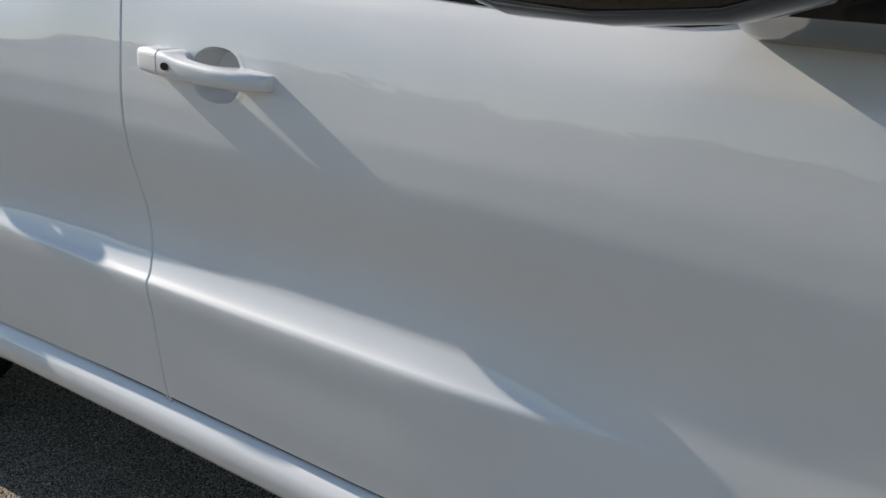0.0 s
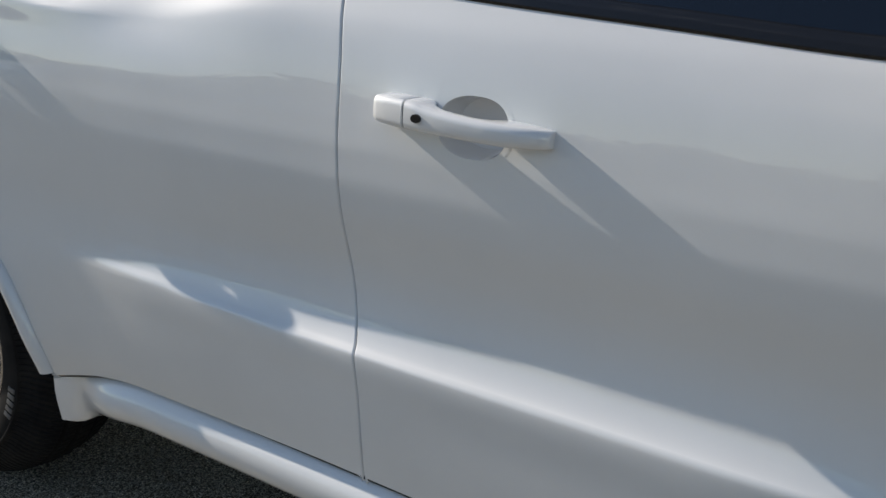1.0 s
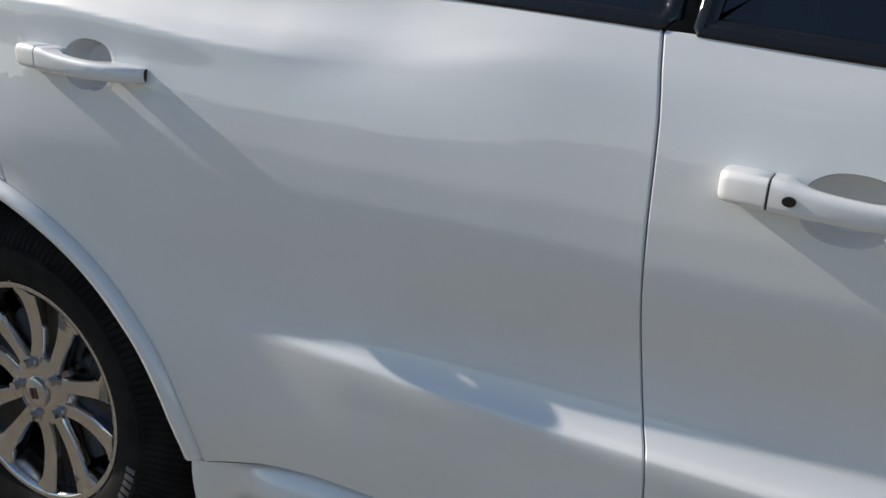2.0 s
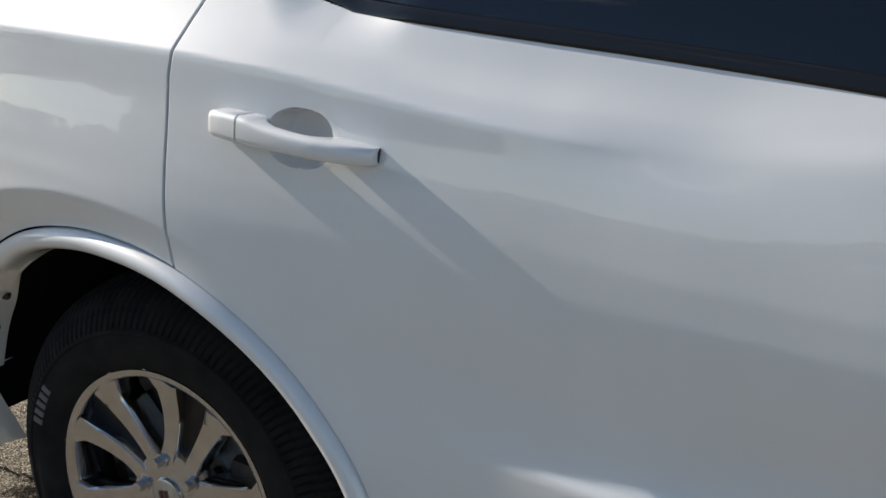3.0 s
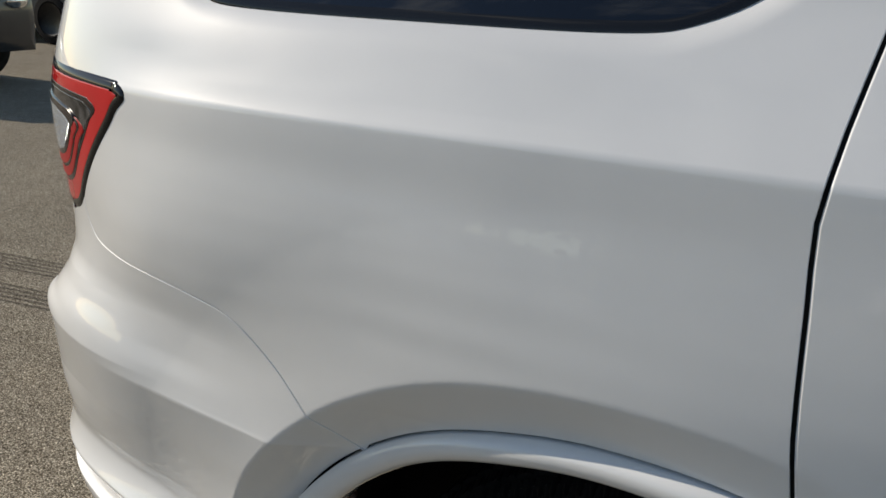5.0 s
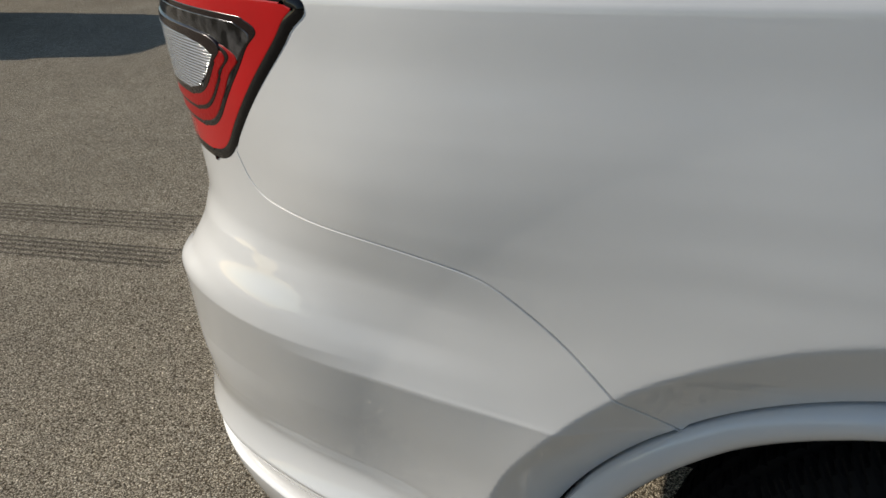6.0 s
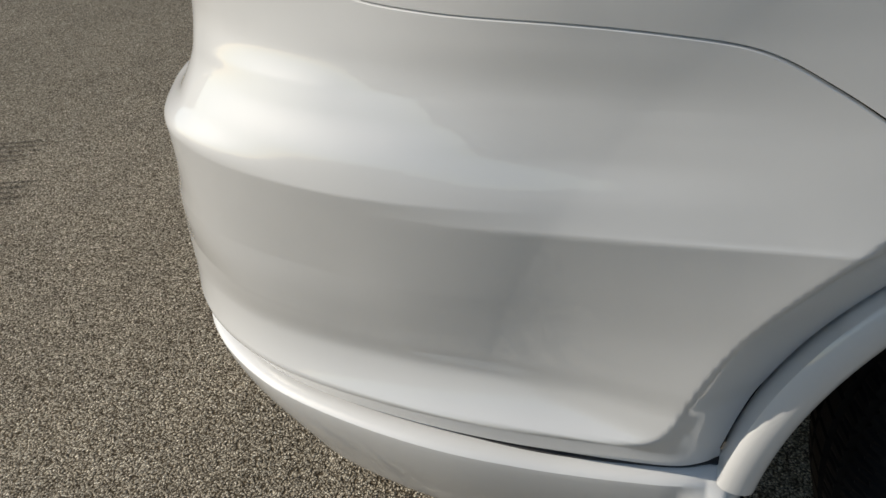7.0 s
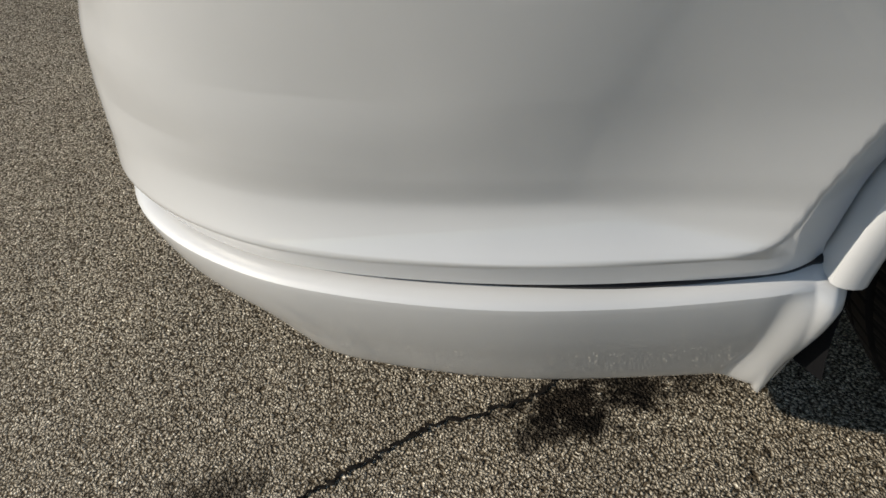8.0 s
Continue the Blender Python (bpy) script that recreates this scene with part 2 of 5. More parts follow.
def box(bm, lo, hi, bevel=0.0):
    r = bmesh.ops.create_cube(bm, size=1.0)
    for v in r["verts"]:
        v.co = Vector([lo[i] + (hi[i] - lo[i]) * (v.co[i] + 0.5) for i in range(3)])
    if bevel:
        es = list({e for v in r["verts"] for e in v.link_edges})
        bmesh.ops.bevel(bm, geom=es, offset=bevel, segments=2, affect="EDGES", profile=0.6)
    return bm


def disc_loft(profile, count, centre, axis="y"):
    """Lathe of (radius, depth) pairs round the axis through centre."""
    rings = []
    for r, d in profile:
        ring = []
        for i in range(count):
            a = 2 * math.pi * i / count
            ring.append((centre[0] + r * math.cos(a), centre[1] + d, centre[2] + r * math.sin(a)))
        rings.append(ring)
    return loft(rings)


def spline(xs, ys):
    """Monotone cubic through (xs, ys), as a numpy function."""
    xs, ys = np.array(xs, float), np.array(ys, float)
    h, dl = np.diff(xs), np.diff(ys) / np.diff(xs)
    m = np.zeros(len(xs))
    m[0], m[-1] = dl[0], dl[-1]
    for i in range(1, len(xs) - 1):
        if dl[i - 1] * dl[i] > 0:
            w1, w2 = 2 * h[i] + h[i - 1], h[i] + 2 * h[i - 1]
            m[i] = (w1 + w2) / (w1 / dl[i - 1] + w2 / dl[i])

    def f(x):
        x = np.asarray(x, float)
        i = np.clip(np.searchsorted(xs, x) - 1, 0, len(xs) - 2)
        t = (x - xs[i]) / h[i]
        inside = (m[i] * h[i] * (t**3 - 2 * t**2 + t) + ys[i] * (2 * t**3 - 3 * t**2 + 1)
                  + ys[i + 1] * (3 * t**2 - 2 * t**3) + m[i + 1] * h[i] * (t**3 - t**2))
        out = np.where(t < 0, ys[i] + m[i] * (x - xs[i]), ys[i + 1] + m[i + 1] * (x - xs[i + 1]))
        return np.where((t < 0) | (t > 1), out, inside)
    return f


def sstep(a, c, x):
    t = np.clip((x - a) / (c - a), 0, 1)
    return t * t * (3 - 2 * t)


# ---- the car's skin: plan curve and sections ----
CAR_HALF = 0.96          # from the side plane y = 0 to the middle
plan_ctrl = [(-1.150, 0.96), (-1.142, 0.75), (-1.118, 0.52), (-1.075, 0.36), (-1.015, 0.25), (-0.93, 0.165), (-0.80, 0.098),
             (-0.65, 0.048), (-0.50, 0.020), (-0.33, 0.0060), (-0.15, 0.0008), (0.6, 0.0), (1.2, 0.0), (2.0, 0.003), (2.8, 0.012),
             (3.3, 0.035), (3.6, 0.085), (3.78, 0.18), (3.88, 0.34), (3.925, 0.6), (3.94, 0.96)]


def make_plan():
    pts = np.array(plan_ctrl)
    s = np.concatenate([[0], np.cumsum(np.hypot(*np.diff(pts, axis=0).T))])
    fx, fy = spline(s, pts[:, 0]), spline(s, pts[:, 1])
    k = np.linspace(0, s[-1], 4000)
    x, y = fx(k), fy(k)
    for _ in range(60):      # round the small corners of the curve away
        x[1:-1] = (x[:-2] + 2 * x[1:-1] + x[2:]) / 4
        y[1:-1] = (y[:-2] + 2 * y[1:-1] + y[2:]) / 4
    u = np.concatenate([[0], np.cumsum(np.hypot(np.diff(x), np.diff(y)))])
    u -= np.interp(0.0, x, u)
    return u, x, y


PU, PX, PY = make_plan()
PNX, PNY = np.gradient(PY, PU), -np.gradient(PX, PU)   # outward normal in plan
UREAR, UFRONT = PU[0], PU[-1]


def U(x):
    return float(np.interp(x, PX, PU))


ARCH_X, ARCH_Z = -0.05, 0.36
FRONT_ARCH_X = 3.02

# outward offset of the skin, by height, at stations along the side
TOP = [(1.24, -0.08), (1.45, -0.15), (1.62, -0.23), (1.70, -0.31), (1.74, -0.42)]
TOP_REAR = [(1.24, -0.06), (1.45, -0.11), (1.62, -0.17), (1.74, -0.21)]


def low(crest_z, crest, mid, foot):
    """Bumper side: recessed foot, leaning panel and its sharp crest."""
    k = (crest - mid) / (crest_z - 0.62)
    return [(0.30, foot), (0.535, foot), (0.570, foot + (mid - foot) * 0.38), (0.62, mid),
            (0.67, mid + k * 0.05), (crest_z - 0.004, crest - 0.004 * k), (crest_z, crest), (crest_z + 0.004, crest - 0.0006)]


def shoulder(z, d, slope=0.60):
    """The sharp crease under the windows: a short rounded edge, then the leaning band."""
    return [(z - 0.003, d + 0.0004), (z, d), (z + 0.003, d - 0.0008), (z + 0.006, d - 0.0008 - 0.003 * slope)]


SECTIONS = [
    (-1.112, [(0.30, -0.06), (0.40, -0.040), (0.46, -0.032), (0.60, -0.042), (0.70, -0.064), (0.735, -0.080), (0.742, -0.085), (0.77, -0.108), (0.81, -0.116), (0.85, -0.108), (0.90, -0.094), (0.98, -0.064), (1.06, -0.05), (1.16, -0.07)] + [(z, d - 0.04) for z, d in TOP_REAR]),
    (-1.04, low(0.740, -0.022, 0.003, 0.006) + [(0.77, -0.056), (0.81, -0.073),
             (0.85, -0.071), (0.90, -0.064), (0.98, -0.044), (1.06, -0.034), (1.10, -0.040), (1.16, -0.055)] + [(z, d - 0.03) for z, d in TOP_REAR]),
    (-0.95, low(0.743, 0.021, 0.011, -0.002) + [(0.77, 0.003), (0.81, -0.020),
             (0.85, -0.030), (0.90, -0.027), (0.98, -0.019), (1.06, -0.014), (1.10, -0.019), (1.16, -0.034)] + [(z, d + 0.0) for z, d in TOP_REAR]),
    (-0.78, low(0.740, 0.036, 0.007, -0.016) + [(0.765, 0.031), (0.80, 0.016), (0.84, 0.004),
             (0.88, 0.002), (0.98, 0.007), (1.05, 0.009), (1.082, 0.010), (1.10, 0.007), (1.16, -0.006)] + [(z, d + 0.034) for z, d in TOP_REAR]),
    (-0.60, low(0.724, 0.023, -0.009, -0.029) + [(0.75, 0.019), (0.78, 0.012), (0.82, 0.010),
             (0.86, 0.0165), (0.90, 0.0235), (0.935, 0.0260), (0.97, 0.0240), (1.0, 0.0205), (1.04, 0.0153)] + shoulder(1.088, 0.0120, 0.52) + [(1.12, -0.002), (1.16, -0.015)] + [(z, d + 0.028) for z, d in TOP]),
    (-0.45, low(0.725, 0.010, -0.017, -0.032) + [(0.75, 0.009), (0.80, 0.010), (0.86, 0.0175), (0.90, 0.0235), (0.945, 0.0265), (0.975, 0.0255), (1.0, 0.0230), (1.04, 0.0178)] + shoulder(1.090, 0.0142, 0.60) + [(1.12, 0.000), (1.16, -0.019)] + [(z, d + 0.010) for z, d in TOP]),
    (-0.35, low(0.728, 0.004, -0.018, -0.033) + [(0.76, 0.005), (0.82, 0.013), (0.88, 0.0215), (0.92, 0.0258), (0.955, 0.0270), (0.98, 0.0260),
             (1.00, 0.0240), (1.04, 0.0187)] + shoulder(1.091, 0.0148, 0.64) + [(1.125, -0.003), (1.16, -0.022)] + [(z, d + 0.006) for z, d in TOP]),
    (0.08, [(0.30, -0.05), (0.40, -0.03), (0.60, 0.000), (0.75, 0.018), (0.81, 0.0275), (0.86, 0.0325), (0.91, 0.0355), (0.94, 0.0350), (0.97, 0.0332), (1.00, 0.0304), (1.04, 0.0260)] + shoulder(1.0925, 0.0212, 0.70) + [(1.125, -0.001), (1.16, -0.026)] + TOP),
    (0.50, [(0.30, -0.05), (0.40, -0.028), (0.50, -0.004), (0.60, 0.0060), (0.66, 0.0088), (0.70, 0.0082), (0.74, 0.0088), (0.77, 0.0105), (0.80, 0.0135), (0.86, 0.0195), (0.91, 0.0228), (0.94, 0.0225),
            (0.97, 0.0203), (1.01, 0.0162), (1.05, 0.0122)] + shoulder(1.0925, 0.0085, 0.58) + [(1.12, -0.006), (1.16, -0.036)] + TOP),
    (0.60, [(0.30, -0.05), (0.40, -0.026), (0.50, -0.003), (0.60, 0.0075), (0.664, 0.0112), (0.671, 0.0106), (0.685, 0.0078), (0.70, 0.0062), (0.72, 0.0056), (0.75, 0.0063), (0.80, 0.0110), (0.86, 0.0172), (0.905, 0.0200), (0.935, 0.0198),
            (0.965, 0.0177), (1.005, 0.0135), (1.05, 0.0088)] + shoulder(1.0925, 0.0040, 0.40) + [(1.12, -0.009), (1.16, -0.0375)] + TOP),
    (0.75, [(0.30, -0.05), (0.40, -0.024), (0.50, 0.000), (0.60, 0.011), (0.662, 0.0160), (0.669, 0.0153), (0.684, 0.0075), (0.70, 0.0020), (0.72, -0.0010), (0.75, -0.0003), (0.80, 0.0055), (0.86, 0.0130), (0.90, 0.0163), (0.93, 0.0163),
            (0.96, 0.0143), (1.00, 0.0100), (1.05, 0.0030), (1.09, -0.006), (1.12, -0.018), (1.16, -0.04)] + TOP),
    (0.90, [(0.30, -0.05), (0.40, -0.024), (0.50, -0.002), (0.60, 0.011), (0.657, 0.0165), (0.664, 0.0158), (0.675, 0.0062), (0.688, -0.0012), (0.703, -0.0066), (0.722, -0.0100), (0.745, -0.0106), (0.77, -0.0076), (0.80, -0.0018), (0.86, 0.0085), (0.90, 0.0123), (0.93, 0.0123), (0.96, 0.0103),
            (1.00, 0.0060), (1.05, -0.001), (1.09, -0.009), (1.12, -0.022), (1.16, -0.042)] + TOP),
    (1.10, [(0.30, -0.05), (0.40, -0.024), (0.50, -0.006), (0.60, 0.006), (0.651, 0.012), (0.658, 0.0115), (0.669, 0.0020), (0.682, -0.0062), (0.698, -0.0128), (0.718, -0.0172), (0.743, -0.0192), (0.768, -0.0172), (0.80, -0.0098), (0.86, 0.0045), (0.90, 0.0085), (0.93, 0.0085), (0.96, 0.0065),
            (1.00, 0.0022), (1.04, -0.0034), (1.08, -0.0115), (1.12, -0.026), (1.16, -0.044)] + TOP),
    (1.60, [(0.30, -0.05), (0.40, -0.026), (0.50, -0.003), (0.60, 0.006), (0.654, 0.0110), (0.661, 0.0104), (0.672, 0.0015), (0.685, -0.0060), (0.70, -0.0118), (0.72, -0.0160), (0.745, -0.0182), (0.77, -0.0170), (0.80, -0.0110), (0.86, 0.0045), (0.90, 0.0088), (0.93, 0.0088), (0.96, 0.0067),
            (1.00, 0.0024), (1.04, -0.0035), (1.08, -0.014), (1.12, -0.032), (1.16, -0.05)] + [(z, d - 0.005) for z, d in TOP]),
    (2.05, [(0.30, -0.05), (0.40, -0.026), (0.50, -0.008), (0.60, -0.0105), (0.66, -0.0125), (0.70, -0.0135), (0.74, -0.0120), (0.78, -0.0080), (0.84, 0.0010), (0.89, 0.0060), (0.92, 0.0064), (0.95, 0.0050),
            (0.98, 0.0020), (1.04, -0.007), (1.08, -0.022), (1.12, -0.04), (1.16, -0.056)] + [(z, d - 0.01) for z, d in TOP]),
    (2.60, [(0.30, -0.05), (0.40, -0.026), (0.60, 0.0), (0.75, 0.0), (0.85, -0.002), (0.95, -0.012), (1.00, -0.04), (1.04, -0.1), (1.2, -0.3)]),
    (3.95, [(0.30, -0.05), (0.45, 0.0), (0.62, 0.01), (0.75, 0.0), (0.85, -0.02), (0.93, -0.06), (0.97, -0.12), (1.2, -0.3)]),
]
SEC_U = np.array([U(s[0]) for s in SECTIONS])
SEC_F = [spline(*zip(*s[1])) for s in SECTIONS]


# how much the opening is wider than its circle, by the cosine of the angle (1: to the front)
ARCH_EXTRA = spline([-1.0, -0.6, -0.26, 0.03, 0.34, 0.5, 0.64, 0.79, 0.89, 1.0], [0.002, 0.005, 0.007, 0.012, 0.027, 0.032, 0.037, 0.045, 0.054, 0.058])


def arch_r(x, z):
    """Distance from the rear arch's own line, which is a little wider to the front."""
    dx, dz = x - ARCH_X, z - ARCH_Z
    r = np.hypot(dx, dz) + 1e-9
    return r - ARCH_EXTRA(dx / r), dx / r


def offset(u, z):
    u, z = np.asarray(u, float), np.asarray(z, float)
    zz = z + (1.0925 - CREASE_Z(u)) * sstep(0.98, 1.06, z) * (1 - sstep(1.095, 1.20, z))
    vals = np.stack([f(zz) for f in SEC_F])
    k = np.clip(np.searchsorted(SEC_U, u) - 1, 0, len(SEC_U) - 2)
    h = SEC_U[k + 1] - SEC_U[k]
    t = np.clip((u - SEC_U[k]) / h, 0, 1)

    def station(i):
        return np.take_along_axis(vals, np.clip(i, 0, len(SEC_U) - 1)[None], 0)[0]

    def limited(left, right):
        return np.where(left * right > 0, 2 * left * right / np.where(left + right == 0, 1, left + right), 0.0)
    a, c = station(k), station(k + 1)
    s1 = (c - a) / h
    s0 = (a - station(k - 1)) / np.maximum(SEC_U[k] - SEC_U[np.clip(k - 1, 0, None)], 1e-6)
    s2 = (station(k + 2) - c) / np.maximum(SEC_U[np.clip(k + 2, None, len(SEC_U) - 1)] - SEC_U[k + 1], 1e-6)
    m0, m1 = limited(s0, s1), limited(s1, s2)
    d = a * (2 * t**3 - 3 * t**2 + 1) + c * (3 * t**2 - 2 * t**3) + h * (m0 * (t**3 - 2 * t**2 + t) + m1 * (t**3 - t**2))
    # border round the wheel opening that turns along the bumper's lower edge: sharp crest, then a fall to the panel
    r, cosa = arch_r(u, z)
    fade = 1 - sstep(-0.1, 0.62, cosa)
    crest = 0.457 + LIP_WIDTH(cosa)
    da = r - crest
    db = z - RIDGE_Z(u) + 5 * sstep(-0.36, -0.22, u)
    s = np.minimum(da, db) - np.maximum(BORDER_TURN - np.abs(da - db), 0) ** 2 / (4 * BORDER_TURN)
    w = sstep(-0.025, 0.025, da - db)
    back = sstep(0.2, 0.8, -cosa)
    high_a, slope_a = 0.018 + 0.006 * back, 0.36 + 0.30 * back
    high = high_a + (RIDGE_H(u) - high_a) * w
    rise = high + (slope_a + (RIDGE_K(u) - slope_a) * w) * s
    fall_a = high_a * np.clip(1 - da / 0.17, 0, 1.2) ** 1.8
    fall_b = RIDGE_H(u) * np.clip(1 - db / 0.050, 0, 1.2) ** 2.0
    fall = (fall_a ** 5 + np.maximum(fall_b, 0) ** 5 + 1e-20) ** 0.2
    k = 0.0009
    top = np.maximum(rise, fall)
    lip = np.maximum(rise + fall - top - k * np.log1p(np.exp(-(2 * top - rise - fall) / k)), -0.035)
    d = d + lip * fade + (1 - fade) * 0.020 * np.exp(-np.clip(r - 0.457, 0, 1) / 0.12)
    for line, depth, width, u_end in RECESSES:
        near = (u > line[:, 0].min() - width) & (u < line[:, 0].max() + width) & (z > line[:, 1].min() - width) & (z < line[:, 1].max() + width)
        if near.any():
            away = edge_distance(u[near], z[near], line)
            amount = depth * np.clip(1 - away / width, 0, 1) ** 2 * (1 - sstep(u_end - 0.10, u_end, u[near]))
            d = d.copy()
            d[near] -= amount
    return d


def edge_distance(u, z, line):
    """Distance from a closed outline, nought within it."""
    a, c = line, np.roll(line, -1, 0)
    e = c - a
    q = np.stack([u, z], -1)[:, None] - a
    t = np.clip((q * e).sum(-1) / ((e * e).sum(-1) + 1e-12), 0, 1)
    far = np.linalg.norm(q - t[..., None] * e, axis=-1).min(1)
    cross = (a[:, 1] > z[:, None]) != (c[:, 1] > z[:, None])
    at = a[:, 0] + (z[:, None] - a[:, 1]) * e[:, 0] / np.where(e[:, 1] == 0, 1e-9, e[:, 1])
    return np.where((cross & (u[:, None] < at)).sum(1) % 2 == 1, 0.0, far)


CREASE_Z = spline([-3.0, 0.08, 0.21, 0.34, 0.49, 0.60, 0.75, 1.0, 5.0], [1.0925, 1.0925, 1.0895, 1.079, 1.0655, 1.060, 1.062, 1.0925, 1.0925])   # where the crease runs on the rear door
LIP_WIDTH = spline([-1.0, -0.95, -0.8, -0.4, 0.0, 0.5, 1.0], [0.051, 0.053, 0.061, 0.064, 0.055, 0.044, 0.040])
BORDER_TURN = 0.045      # how widely the border turns its corner
RECESSES = []            # (outline, depth, width, fading out at u) round the side windows
stations = [U(x) for x in (-1.112, -1.04, -0.95, -0.78, -0.60, -0.45, -0.30)]
RIDGE_H = spline(stations, [0.0, 0.004, 0.010, 0.018, 0.0235, 0.0250, 0.0250])
RIDGE_K = spline(stations, [0.35, 0.48, 0.55, 0.56, 0.55, 0.52, 0.52])
RIDGE_Z = spline(stations, [0.490, 0.492, 0.494, 0.4965, 0.5015, 0.507, 0.507])


def skin(u, z, off=0.0):
    u, z = np.asarray(u, float), np.asarray(z, float)
    x, y = np.interp(u, PU, PX), np.interp(u, PU, PY)
    nx, ny = np.interp(u, PU, PNX), np.interp(u, PU, PNY)
    d = offset(u, z) + off
    return np.stack([x + nx * d, y + ny * d, z], -1)


def skin_normal(u, z):
    e = 0.0018
    a = skin(u + e, z) - skin(u - e, z)
    c = skin(u, z + e) - skin(u, z - e)
    n3 = np.cross(a, c)
    return n3 / np.linalg.norm(n3, axis=-1, keepdims=True)


def smooth_line(pts, n=12, closed=False):
    """Catmull-Rom through (u, z) points."""
    p = [np.array(q, float) for q in pts]
    out = []
    m = len(p)
    for i in range(m if closed else m - 1):
        p0, p1 = p[i - 1] if (closed or i) else p[0], p[i]
        p2 = p[(i + 1) % m]
        p3 = p[(i + 2) % m] if (closed or i + 2 < m) else p[-1]
        for t in np.linspace(0, 1, n, endpoint=False):
            out.append(0.5 * (2 * p1 + (p2 - p0) * t + (2 * p0 - 5 * p1 + 4 * p2 - p3) * t**2 + (3 * p1 - p0 - 3 * p2 + p3) * t**3))
    if not closed:
        out.append(p[-1])
    return [tuple(q) for q in out]


def dense(pts, step=0.012):
    out = []
    for a, c in zip(pts, pts[1:] + pts[:1]):
        n = max(1, int(math.hypot(c[0] - a[0], c[1] - a[1]) / step))
        out += [(a[0] + (c[0] - a[0]) * i / n, a[1] + (c[1] - a[1]) * i / n) for i in range(n)]
    return out


def inset(pts, amount):
    """Closed outline moved inwards."""
    p = np.array(pts)
    area = np.sum(p[:, 0] * np.roll(p[:, 1], -1) - np.roll(p[:, 0], -1) * p[:, 1])
    t = np.roll(p, -1, 0) - np.roll(p, 1, 0)
    t /= np.linalg.norm(t, axis=1, keepdims=True) + 1e-12
    nrm = np.stack([-t[:, 1], t[:, 0]], 1) * (1 if area > 0 else -1)
    return [tuple(q) for q in p + nrm * amount]


def cut_cell(poly, x0, x1, y0, y1):
    for axis, lim, keep_low in ((0, x0, False), (0, x1, True), (1, y0, False), (1, y1, True)):
        res = []
        for i in range(len(poly)):
            a, c = poly[i - 1], poly[i]
            ia = (a[axis] <= lim) if keep_low else (a[axis] >= lim)
            ic = (c[axis] <= lim) if keep_low else (c[axis] >= lim)
            if ia != ic:
                t = (lim - a[axis]) / (c[axis] - a[axis])
                q = [a[0] + t * (c[0] - a[0]), a[1] + t * (c[1] - a[1])]
                q[axis] = lim
                res.append(tuple(q))
            if ic:
                res.append(c)
        poly = res
        if not poly:
            return poly
    return poly


